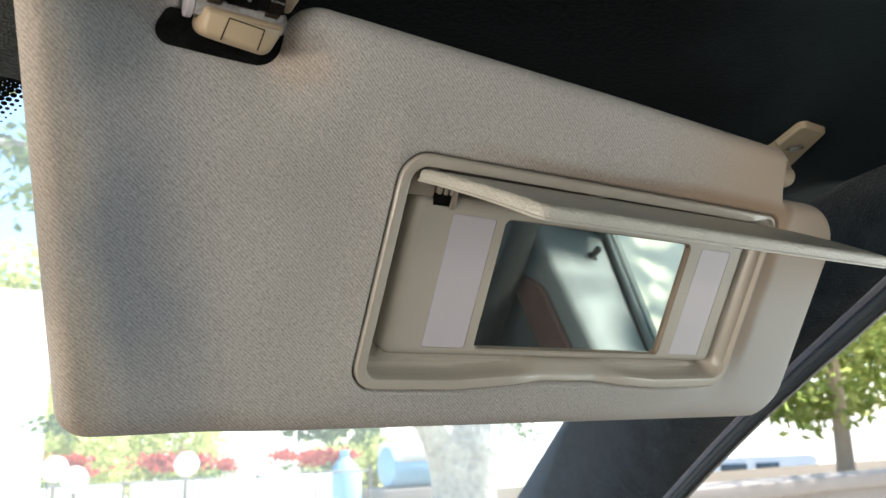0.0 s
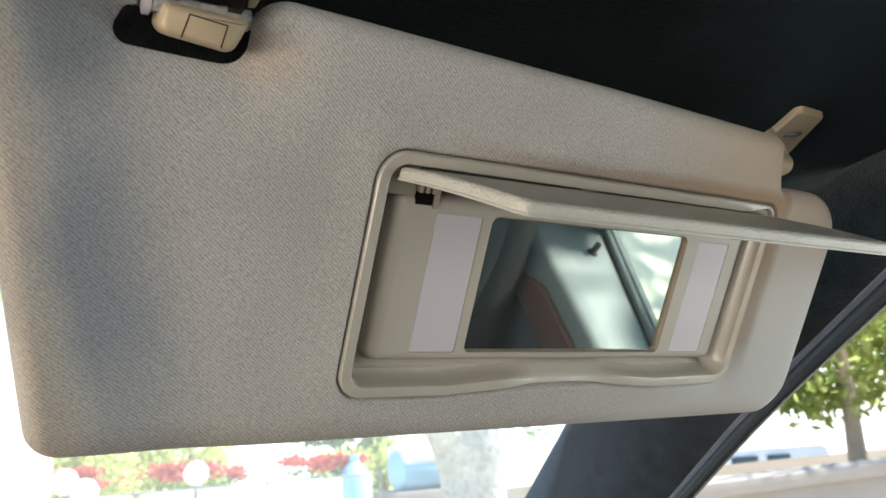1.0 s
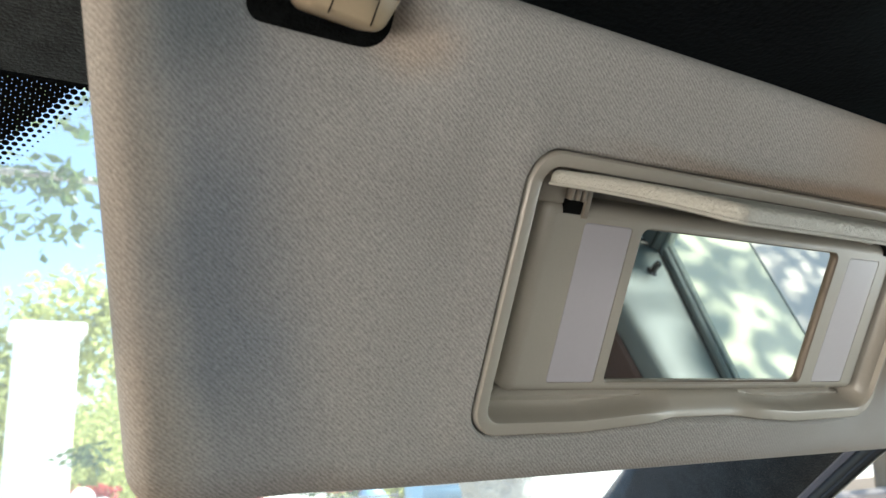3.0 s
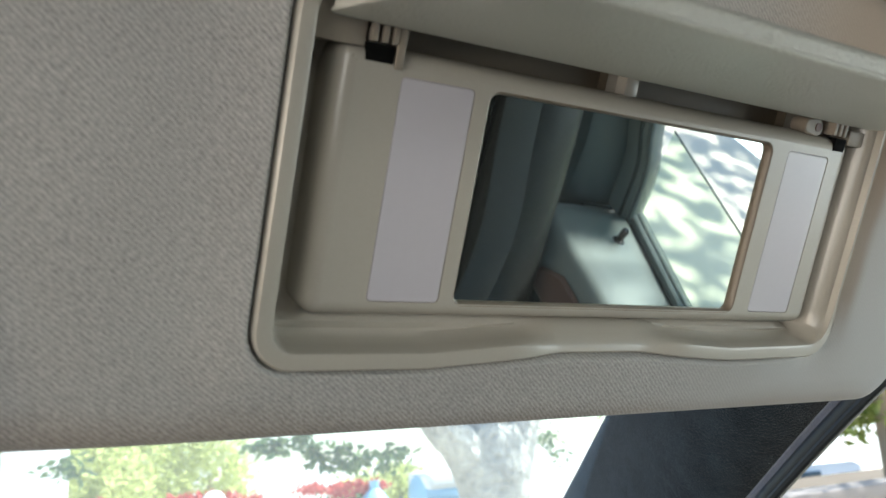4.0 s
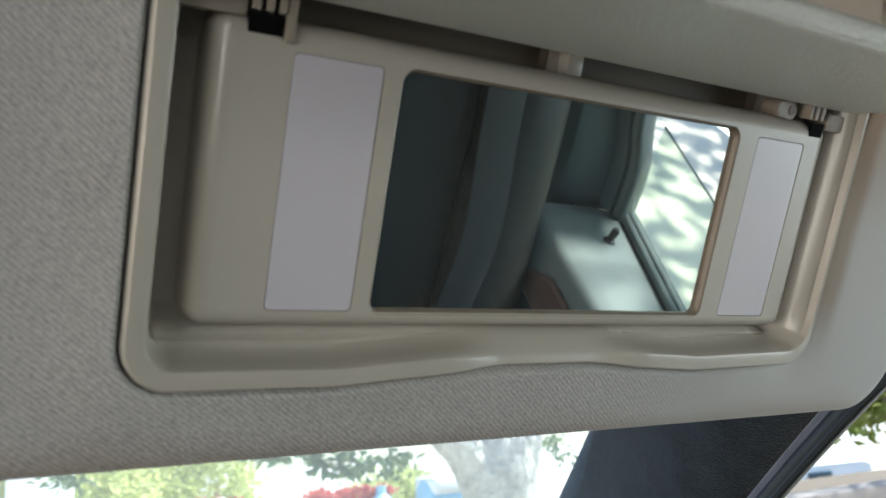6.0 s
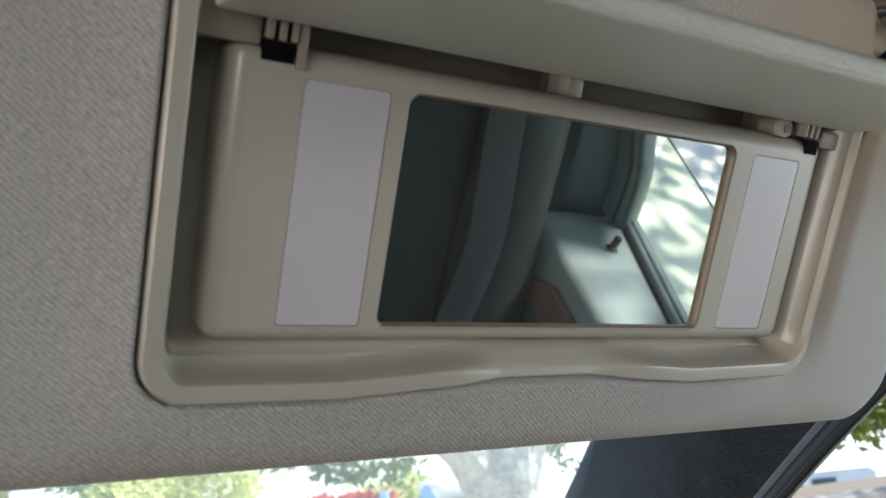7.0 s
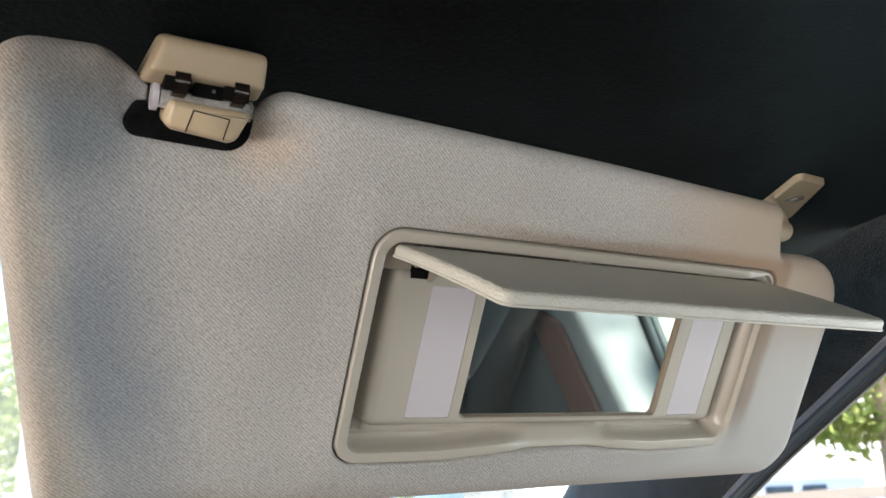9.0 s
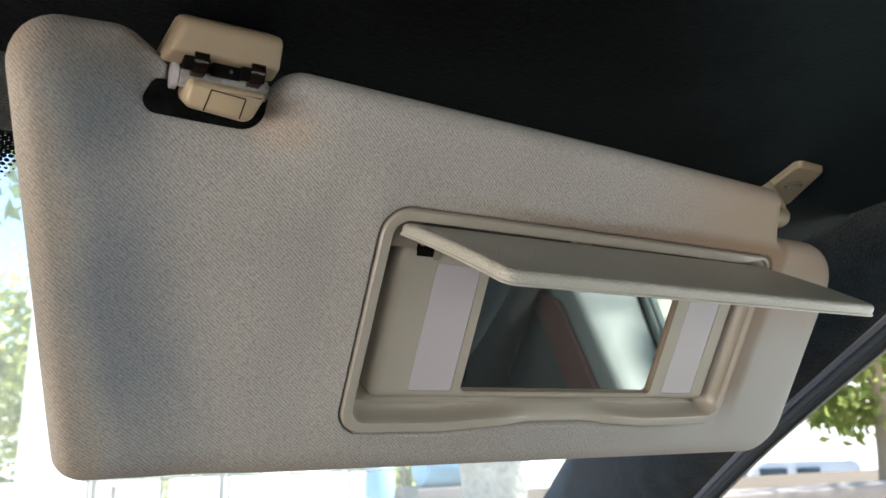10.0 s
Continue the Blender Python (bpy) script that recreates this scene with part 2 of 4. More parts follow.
# window light painted into the colour: paler and bluer towards the screen pillar
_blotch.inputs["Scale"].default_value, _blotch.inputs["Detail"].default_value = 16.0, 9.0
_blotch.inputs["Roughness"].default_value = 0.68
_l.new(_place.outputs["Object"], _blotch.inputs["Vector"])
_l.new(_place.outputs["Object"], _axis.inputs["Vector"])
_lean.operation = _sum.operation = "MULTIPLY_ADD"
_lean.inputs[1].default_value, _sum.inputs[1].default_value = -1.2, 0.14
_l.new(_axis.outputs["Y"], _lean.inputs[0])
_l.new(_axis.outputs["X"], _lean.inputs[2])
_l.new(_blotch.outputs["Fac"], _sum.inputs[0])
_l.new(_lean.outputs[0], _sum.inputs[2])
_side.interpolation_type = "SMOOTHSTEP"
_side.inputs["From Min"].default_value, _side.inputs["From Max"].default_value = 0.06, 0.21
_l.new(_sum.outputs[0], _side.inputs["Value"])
_lit.data_type = "RGBA"
_lit.inputs[7].default_value = (0.012, 0.0185, 0.0215, 1)
_l.new(_side.outputs["Result"], _lit.inputs["Factor"])
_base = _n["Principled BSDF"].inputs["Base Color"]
_l.new(_base.links[0].from_socket, _lit.inputs[6])
_l.new(_lit.outputs[2], _base)
SUEDE_PILLAR = surface("charcoal_suede", (0.002, 0.003, 0.005), (0.024, 0.032, 0.039), 0.95, 42, 760, 0.85, 0.0018, sheen=0.22, spec=0.1, contrast=2.2)
HEADER_LIT = surface("lit_header_cloth", (0.010, 0.011, 0.011), (0.060, 0.064, 0.062), 0.95, 90, 700, 0.9, 0.0018, sheen=0.1, spec=0.1, contrast=2.0)
HOUSING = surface("grey_housing_plastic", (0.20, 0.205, 0.215), (0.26, 0.265, 0.275), 0.5, 20, 500, 0.1, 0.0005)
SEAL_CLOTH = surface("grey_seal_cloth", (0.045, 0.042, 0.049), (0.13, 0.12, 0.14), 0.95, 30, 600, 0.4, 0.0008, sheen=0.3)
SEAL_HIGHLIGHT = surface("seal_highlight_grey", (0.22, 0.21, 0.24), (0.30, 0.29, 0.32), 0.6, 40, 500, 0.15, 0.0005)
RUBBER = surface("black_rubber", (0.004, 0.004, 0.005), (0.012, 0.012, 0.014), 0.6, 40, 500, 0.15, 0.0005)
TRIM_GREY = surface("grey_leather", (0.12, 0.135, 0.126), (0.17, 0.187, 0.175), 0.36, 12, 700, 0.35, 0.0006)
DARK_LEATHER = surface("dark_leather", (0.022, 0.028, 0.025), (0.040, 0.048, 0.043), 0.65, 9, 600, 0.3, 0.0006, spec=0.25)
LINING_GREY = surface("slate_vinyl", (0.040, 0.050, 0.048), (0.066, 0.078, 0.075), 0.6, 9, 600, 0.3, 0.0006, spec=0.25)
SEAT_LEATHER = surface("black_leather", (0.0070, 0.0070, 0.0060), (0.0140, 0.0140, 0.0122), 0.55, 9, 600, 0.3, 0.0006, spec=0.3)
BELT = surface("dark_grey_webbing", (0.012, 0.014, 0.0135), (0.024, 0.027, 0.026), 0.8, 40, 900, 0.4, 0.0005)
WOOD = surface("dark_red_wood", (0.075, 0.045, 0.037), (0.125, 0.076, 0.062), 0.35, 30, 200, 0.05, 0.0003)
CARPET = surface("dark_carpet", (0.05, 0.045, 0.04), (0.10, 0.09, 0.08), 0.95, 8, 300, 0.5, 0.002)
WINDSCREEN = clear_glass("windscreen_glass", (0.90, 0.95, 0.93), 0.075)
DOOR_GLASS = clear_glass("green_door_glass", (0.72, 0.82, 0.70), 0.06)
MIRROR = bpy.data.materials.new("mirror_silver")
MIRROR.use_nodes = True
_m = MIRROR.node_tree.nodes["Principled BSDF"]
_m.inputs["Base Color"].default_value = (0.86, 0.89, 0.83, 1)
_m.inputs["Roughness"].default_value = 0.015
_dust, _film = MIRROR.node_tree.nodes.new("ShaderNodeTexNoise"), MIRROR.node_tree.nodes.new("ShaderNodeMapRange")
_dust.inputs["Scale"].default_value, _dust.inputs["Detail"].default_value = 28.0, 6.0
_film.inputs["From Min"].default_value, _film.inputs["From Max"].default_value = 0.3, 0.7
_film.inputs["To Min"].default_value, _film.inputs["To Max"].default_value = 0.985, 0.955
MIRROR.node_tree.links.new(_dust.outputs["Fac"], _film.inputs["Value"])
MIRROR.node_tree.links.new(_film.outputs["Result"], _m.inputs["Metallic"])
PAVING = surface("pale_paving", (0.52, 0.46, 0.365), (0.66, 0.585, 0.47), 0.9, 1.3, 40, 0.3, 0.004)
CONCRETE = surface("pale_concrete", (0.21, 0.18, 0.16), (0.30, 0.265, 0.24), 0.85, 3, 60, 0.3, 0.004)
WHITE_PAINT = surface("white_paint", (0.74, 0.73, 0.69), (0.82, 0.81, 0.78), 0.6, 4, 80, 0.1, 0.002)
EARTH = surface("dry_brown_earth", (0.075, 0.052, 0.028), (0.135, 0.100, 0.060), 0.95, 0.8, 20, 0.5, 0.02)
BARK = surface("grey_bark", (0.13, 0.125, 0.115), (0.52, 0.51, 0.46), 0.9, 5, 30, 1.0, 0.03, contrast=2.0)
BARK_BROWN = surface("brown_bark", (0.28, 0.205, 0.145), (0.46, 0.35, 0.26), 0.9, 9, 60, 0.8, 0.012)
BLUE_PAINT = surface("blue_plastic", (0.20, 0.40, 0.58), (0.32, 0.52, 0.68), 0.4, 6, 90, 0.1, 0.002)
VAN_PAINT = surface("white_car_paint", (0.78, 0.79, 0.80), (0.84, 0.85, 0.86), 0.25, 3, 50, 0.02, 0.001)
CAR_GLASS = surface("dark_car_glass", (0.02, 0.03, 0.04), (0.05, 0.07, 0.09), 0.08, 3, 50, 0.0)
IRON = surface("grey_iron", (0.10, 0.10, 0.10), (0.20, 0.20, 0.19), 0.6, 10, 90, 0.2, 0.002)


def leaf_material(name, c1, c2, through):
    m = bpy.data.materials.new(name)
    m.use_nodes = True
    n, l = m.node_tree.nodes, m.node_tree.links
    b, out = n["Principled BSDF"], n["Material Output"]
    geo, mix = n.new("ShaderNodeNewGeometry"), n.new("ShaderNodeMix")
    mix.data_type = "RGBA"
    mix.inputs[6].default_value, mix.inputs[7].default_value = (*c1, 1), (*c2, 1)
    l.new(geo.outputs["Random Per Island"], mix.inputs["Factor"])
    l.new(mix.outputs[2], b.inputs["Base Color"])
    b.inputs["Roughness"].default_value = 0.5
    tr, mx = n.new("ShaderNodeBsdfTranslucent"), n.new("ShaderNodeMixShader")
    l.new(mix.outputs[2], tr.inputs["Color"])
    mx.inputs[0].default_value = through
    l.new(b.outputs[0], mx.inputs[1])
    l.new(tr.outputs[0], mx.inputs[2])
    l.new(mx.outputs[0], out.inputs["Surface"])
    return m


LEAF = leaf_material("green_leaf", (0.07, 0.13, 0.055), (0.18, 0.25, 0.095), 0.42)
LEAF_SUN = leaf_material("sunlit_yellow_green_leaf", (0.20, 0.27, 0.06), (0.52, 0.54, 0.19), 0.66)
LEAF_LIGHT = leaf_material("yellow_green_leaf", (0.40, 0.44, 0.14), (0.62, 0.64, 0.28), 0.64)
PETAL = leaf_material("red_petal", (0.45, 0.07, 0.06), (0.62, 0.16, 0.13), 0.3)


# ---- mesh helpers ----
def thing(name, label, category, m=None, kind="", group=""):
    ob = new(name)
    ob.empty_display_size = 0.02
    if m is not None:
        ob.matrix_world = m
    return tagged(ob, label, category, group, kind)


def part(name, mesh, material, parent=None, label="", smooth=True):
    """Links a mesh, or a bmesh, as one object under a thing or part."""
    if isinstance(mesh, bmesh.types.BMesh):
        bm, mesh = mesh, bpy.data.meshes.new(name)
        bmesh.ops.recalc_face_normals(bm, faces=bm.faces)
        bm.to_mesh(mesh)
        bm.free()
    mesh.materials.append(material)
    if smooth:
        mesh.polygons.foreach_set("use_smooth", [True] * len(mesh.polygons))
        mesh.set_sharp_from_angle(angle=radians(38))
    ob = new(name, mesh)
    if parent is not None:
        ob.parent = parent
    if label:
        ob["label"] = label
    return ob


def loft(loops, closed=True, cap_start=False, cap_end=False):
    """Skins loops of equally many points."""
    bm = bmesh.new()
    rings = [[bm.verts.new(p) for p in loop] for loop in loops]
    k = len(loops[0])
    for a, b in zip(rings, rings[1:]):
        for i in range(k if closed else k - 1):
            j = (i + 1) % k
            bm.faces.new((a[i], a[j], b[j], b[i]))
    if cap_start:
        bm.faces.new(rings[0][::-1])
    if cap_end:
        bm.faces.new(rings[-1])
    return bm


def rounded(points, seg=8):
    """A closed outline through corners (x, y, radius), each rounded; counter-clockwise."""
    out, k = [], len(points)
    for i, (x, y, r) in enumerate(points):
        p = Vector((x, y))
        a, b = Vector(points[i - 1][:2]) - p, Vector(points[(i + 1) % k][:2]) - p
        la, lb = a.length, b.length
        a, b = a / la, b / lb
        half = math.acos(max(-1, min(1, a.dot(b)))) / 2
        cut = min(r / math.tan(half), 0.49 * la, 0.49 * lb)
        r2 = cut * math.tan(half)
        c = p + (a + b).normalized() * (r2 / math.sin(half))
        s, e = p + a * cut - c, p + b * cut - c
        turn = math.atan2(s.x * e.y - s.y * e.x, s.dot(e))
        for q in range(seg + 1):
            w = turn * q / seg
            out.append(c + Vector((s.x * math.cos(w) - s.y * math.sin(w), s.x * math.sin(w) + s.y * math.cos(w))))
    return out


def dense(loop, step):
    """The loop with long sides divided."""
    out = []
    for a, b in zip(loop, loop[1:] + loop[:1]):
        n = max(1, int((b - a).length / step))
        out += [a.lerp(b, i / n) for i in range(n)]
    return out


def inset(loop, d):
    """The loop moved inward by d (outward: minus)."""
    out, k = [], len(loop)
    for i, p in enumerate(loop):
        a, b = (p - loop[i - 1]), (loop[(i + 1) % k] - p)
        na, nb = Vector((-a.y, a.x)), Vector((-b.y, b.x))
        n = (na.normalized() if na.length > 1e-9 else Vector((0, 0))) + (nb.normalized() if nb.length > 1e-9 else Vector((0, 0)))
        if n.length < 1e-6:
            out.append(p.copy())
            continue
        m = n.normalized()
        out.append(p + m * d / max(0.6, n.length / 2))
    return out


def inside(p, loop):
    hit, k = False, len(loop)
    for i in range(k):
        a, b = loop[i], loop[i - 1]
        if (a.y > p.y) != (b.y > p.y) and p.x < (b.x - a.x) * (p.y - a.y) / (b.y - a.y) + a.x:
            hit = not hit
    return hit


def plate(outer, holes, step, height):
    """A sheet inside the outline, with holes, on a grid fine enough to follow height(x, y)."""
    from mathutils.geometry import delaunay_2d_cdt
    pts, edges = [], []
    for loop in [outer, *holes]:
        s = len(pts)
        pts += [Vector(p) for p in loop]
        edges += [(s + i, s + (i + 1) % len(loop)) for i in range(len(loop))]
    if step:
        xs, ys = [p.x for p in outer], [p.y for p in outer]
        tight, wide = inset(outer, step * 0.4), [inset(h, -step * 0.4) for h in holes]
        for i in range(int((max(xs) - min(xs)) / step) + 1):
            for j in range(int((max(ys) - min(ys)) / step) + 1):
                p = Vector((min(xs) + (i + 0.5 * (j % 2)) * step, min(ys) + j * step))
                if inside(p, tight) and not any(inside(p, h) for h in wide):
                    pts.append(p)
    v, _, f, *_ = delaunay_2d_cdt(pts, edges, [], 0, 1e-7)
    keep = []
    for t in f:
        c = (v[t[0]] + v[t[1]] + v[t[2]]) / 3
        area = abs((v[t[1]] - v[t[0]]).cross(v[t[2]] - v[t[0]]))
        if area > 4e-8 and inside(c, outer) and not any(inside(c, h) for h in holes):
            keep.append(t)
    return [Vector((p.x, p.y, height(p.x, p.y))) for p in v], keep


def add_mesh(bm, verts, faces):
    vs = [bm.verts.new(p) for p in verts]
    for f in faces:
        try:
            bm.faces.new([vs[i] for i in f])
        except ValueError:
            pass


def box(bm, lo, hi, bevel=0.0, seg=2, m=None):
    """A box between two corners, with rounded edges."""
    b2 = bmesh.new()
    bmesh.ops.create_cube(b2, size=1.0)
    lo, hi = Vector(lo), Vector(hi)
    for v in b2.verts:
        v.co = Vector(((v.co.x + 0.5) * (hi.x - lo.x) + lo.x, (v.co.y + 0.5) * (hi.y - lo.y) + lo.y, (v.co.z + 0.5) * (hi.z - lo.z) + lo.z))
    if bevel:
        bmesh.ops.bevel(b2, geom=b2.edges[:], offset=bevel, segments=seg, profile=0.6, affect="EDGES")
    if m is not None:
        b2.transform(m)
    tmp = bpy.data.meshes.new("tmp")
    b2.to_mesh(tmp)
    b2.free()
    bm.from_mesh(tmp)
    bpy.data.meshes.remove(tmp)
    return bm


def boxed(lo, hi, bevel=0.0, seg=2, m=None):
    return box(bmesh.new(), lo, hi, bevel, seg, m)


def tube(path, radius, seg=10):
    """A round bar along points; radius may be one number or one per point."""
    loops, path = [], [Vector(p) for p in path]
    for i, p in enumerate(path):
        d = (path[min(i + 1, len(path) - 1)] - path[max(i - 1, 0)]).normalized()
        a = d.orthogonal().normalized() if i == 0 else (a - d * a.dot(d)).normalized()
        b, r = d.cross(a), radius[i] if isinstance(radius, (list, tuple)) else radius
        loops.append([p + (a * math.cos(q) + b * math.sin(q)) * r for q in (2 * math.pi * j / seg for j in range(seg))])
    return loft(loops, True, True, True)


def smooth_path(points, n=6):
    """A curve through the points."""
    p = [Vector(q) for q in points]
    out = []
    for i in range(len(p) - 1):
        a, b, c, d = p[max(i - 1, 0)], p[i], p[i + 1], p[min(i + 2, len(p) - 1)]
        for j in range(n):
            t = j / n
            out.append(0.5 * (2 * b + (c - a) * t + (2 * a - 5 * b + 4 * c - d) * t * t + (3 * b - a - 3 * c + d) * t ** 3))
    return out + [p[-1]]


def ball(bm, centre, r, u=12, v=8):
    rows = [[Vector(centre) + Vector((r * math.sin(math.pi * j / v) * math.cos(2 * math.pi * i / u), r * math.sin(math.pi * j / v) * math.sin(2 * math.pi * i / u), r * math.cos(math.pi * j / v))) for i in range(u)] for j in range(1, v)]
    rings = [[bm.verts.new(p) for p in row] for row in rows]
    top, low = bm.verts.new(Vector(centre) + Vector((0, 0, r))), bm.verts.new(Vector(centre) - Vector((0, 0, r)))
    for a, b in zip(rings, rings[1:]):
        for i in range(u):
            bm.faces.new((a[i], b[i], b[(i + 1) % u], a[(i + 1) % u]))
    for i in range(u):
        bm.faces.new((top, rings[0][i], rings[0][(i + 1) % u]))
        bm.faces.new((low, rings[-1][(i + 1) % u], rings[-1][i]))
    return bm


# ---- the car's lining ----
ROOF = [(-1.75, 1.33), (-1.3, 1.385), (-0.6, 1.405), (-0.1, 1.395), (0.12, 1.372), (0.25, 1.352), (0.33, 1.345), (0.40, 1.337)]


def roof_z(x, y):
    for (a, za), (b, zb) in zip(ROOF, ROOF[1:]):
        if a <= y <= b:
            return za + (zb - za) * (y - a) / (b - a) - 0.10 * max(0.0, abs(x + 0.12) - 0.45) ** 2
    return ROOF[0][1]


bm = bmesh.new()
xs = [-0.95 + 1.72 * i / 40 for i in range(41)]
ys = [y for a, b in zip(ROOF, ROOF[1:]) for y in (a[0], (a[0] + b[0]) / 2)] + [ROOF[-1][0]]
low = [[bm.verts.new((x, y, roof_z(x, y))) for x in xs] for y in ys]
top = [[bm.verts.new((x, y, roof_z(x, y) + 0.025)) for x in xs] for y in ys]
for g in (low, top):
    for a, b in zip(g, g[1:]):
        for i in range(40):
            bm.faces.new((a[i], a[i + 1], b[i + 1], b[i]))
for k in (0, -1):
    for i in range(40):
        bm.faces.new((low[k][i], low[k][i + 1], top[k][i + 1], top[k][i]))
for i in range(len(ys) - 1):
    for k in (0, -1):
        bm.faces.new((low[i][k], low[i + 1][k], top[i + 1][k], top[i][k]))
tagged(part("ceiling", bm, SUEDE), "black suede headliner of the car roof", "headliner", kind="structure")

# Added strip in a paler cloth: windscreen light on the headliner's front, as colour
bm = loft([[(x, y, roof_z(x, y) - d) for x in (-0.80, -0.55, -0.3, -0.1, 0.0, 0.1, 0.25, 0.40)] for y, d in ((0.318, -0.003), (0.324, 0.0006), (0.332, 0.0010), (0.36, 0.0012), (0.388, 0.0010), (0.3965, 0.0005), (0.3995, -0.003))], False)
tagged(part("trim", bm, HEADER_LIT), "paler headliner strip above the windscreen, its light painted in", "header trim", kind="structure")

# Windscreen, with the dotted black band along its top edge
SCREEN_TOP, SCREEN_LOW = (0.402, 1.352), (1.30, 0.86)
glass = []
for y, z, x0, x1 in ((*SCREEN_TOP, -0.78, 0.56), (0.85, 1.12, -0.90, 0.70), (*SCREEN_LOW, -1.0, 0.84)):
    glass.append([(x0 + (x1 - x0) * i / 12, y - 0.10 * (i / 6 - 1) ** 2 * (y - 0.3), z) for i in range(13)])
bm = loft(glass, False)
pane = part("window_1", bm, WINDSCREEN)
pane.visible_shadow = False
tagged(pane, "clear car windscreen with a dotted black top band", "windscreen", kind="structure")
slope = Vector((0, 0.448, -0.232)).normalized()
bm = bmesh.new()
inner_face = Vector((0, -0.0030, -0.0012))


def frit_edge(x):
    """How far the dotted band reaches down the glass; it widens round the mirror's foot."""
    return max(0.024, min(0.120, 0.060 - 1.5 * (x - 0.004)))


pitch = 0.0036
for row in range(42):
    for i in range(64):
        x, a = -0.13 + pitch * (i + 0.5 * (row % 2)), 0.004 + pitch * 0.866 * row
        share = (frit_edge(x) - a) / 0.022
        if share < 0:
            continue
        r = pitch * (0.08 + 0.47 * min(1.0, share) ** 0.85)
        c = Vector((x, 0.402, 1.352)) + slope * a + inner_face
        u, v = Vector((1, 0, 0)) * r, slope * r
        bm.faces.new([bm.verts.new(c + u * math.cos(q) + v * math.sin(q)) for q in (math.pi * j / 5 for j in range(10))])
frit = part("frit_band", bm, BLACK, pane, "black ceramic dots", smooth=False)
frit["kind"] = "stuff"

rear_mirror = thing("rear_view_mirror", "grey plastic rear-view mirror housing on the windscreen", "rear-view mirror")
shell = rounded([(-0.251, 1.203, 0.030), (-0.013, 1.203, 0.030), (-0.011, 1.276, 0.030), (-0.253, 1.276, 0.030)], 8)
part("housing", loft([[(p.x, y, p.y) for p in inset(shell, d)] for d, y in ((0.004, 0.318), (0.0, 0.322), (0.0, 0.332), (0.004, 0.341), (0.014, 0.348))], True, True, True), HOUSING, rear_mirror, "grey plastic housing")
part("glass", loft([[(p.x, y, p.y) for p in inset(shell, 0.005)] for y in (0.3178, 0.3165)], True, True, True), MIRROR, rear_mirror, "rear-view mirror glass")
part("stem", tube(smooth_path([(-0.126, 0.345, 1.25), (-0.126, 0.385, 1.285), (-0.126, 0.435, 1.328)], 4), 0.010, 12), HOUSING, rear_mirror, "grey stem")

# Screen pillar beside the passenger, its cloth face, edge roll and rubber seals
PILLAR_IN = [(0.52, 0.18, 1.362), (0.535, 0.24, 1.353), (0.548, 0.286, 1.343), (0.535, 0.37, 1.312), (0.528, 0.50, 1.255), (0.560, 0.60, 1.219), (0.655, 0.80, 1.140), (0.777, 1.05, 1.041), (0.860, 1.22, 0.975)]
PILLAR_OUT = [(0.490, 0.06, 1.368), (0.507, 0.12, 1.346), (0.535, 0.22, 1.301), (0.556, 0.30, 1.261), (0.584, 0.425, 1.192), (0.613, 0.55, 1.114), (0.638, 0.675, 1.028), (0.662, 0.80, 0.932), (0.683, 0.925, 0.828)]
pin, pout = smooth_path(PILLAR_IN, 8), smooth_path(PILLAR_OUT, 8)
loops = []
for a, b in zip(pin, pout):
    loops.append([a + Vector((0.004, 0.006, 0.005)), a + Vector((0.001, 0.002, 0.002)), a] + [a.lerp(b, t) + Vector((-0.35, -0.6, -0.25)) * (0.13 * t * (1 - t)) for t in (0.04, 0.1, 0.2, 0.35, 0.5, 0.65, 0.8, 0.92)] + [b, b + Vector((0.03, 0.03, 0.02))])
pillar = tagged(part("trim", loft(loops, False), SUEDE_PILLAR), "charcoal suede lining of the screen pillar", "pillar trim", kind="structure")


def beside(k):
    return [p + Vector((-0.020, 0.0, -0.024)) * k for p in pout]


part("edge_roll", tube(beside(0.05), 0.0048, 10), SEAL_CLOTH, pillar, "rolled cloth edge")
part("door_seal", tube(beside(0.38), 0.0074, 10), SEAL_CLOTH, pillar, "cloth-covered door seal")
part("frame_seal", tube(beside(0.74), 0.0066, 10), RUBBER, pillar, "black rubber window seal")
# Thin pale tubes added as the highlights along the seals' rolls
part("seal_highlight", tube(beside(0.20), 0.0011, 6), SEAL_HIGHLIGHT, pillar, "thin pale line painted as the seal's highlight")
part("seal_highlight", tube([p + Vector((0, -0.0030, 0)) for p in beside(0.58)], 0.0010, 6), SEAL_HIGHLIGHT, pillar, "thin pale line painted as the seal's highlight")
part("seal_lip", tube(beside(0.97), 0.0030, 8), RUBBER, pillar, "thin rubber lip")

# Plain lining that closes the cabin
def wall(name, lo, hi, mat, label, category):
    return tagged(part(name, boxed(lo, hi, 0.004), mat), label, category, kind="structure")


wall("floor", (-1.0, -1.8, 0.25), (0.9, 1.35, 0.30), CARPET, "dark carpet on the car floor", "car floor")
wall("wall_west", (-1.02, -1.8, 0.30), (-0.96, 1.3, 0.90), TRIM_GREY, "grey lining of the driver's doors", "door lining")
wall("wall_west_upper", (-1.02, -1.8, 1.27), (-0.95, 0.30, 1.44), TRIM_GREY, "grey rail above the driver's windows", "roof rail")
wall("wall_south", (-1.0, -1.86, 0.30), (0.9, -1.78, 0.92), TRIM_GREY, "grey rear parcel wall of the cabin", "cabin wall")
wall("wall_south_upper", (-1.0, -1.84, 1.30), (0.9, -1.74, 1.40), TRIM_GREY, "grey rear roof edge of the cabin", "roof edge")
wall("dashboard", (-1.0, 0.72, 0.30), (0.80, 1.36, 0.82), DARK_LEATHER, "dark dashboard under the windscreen", "dashboard")

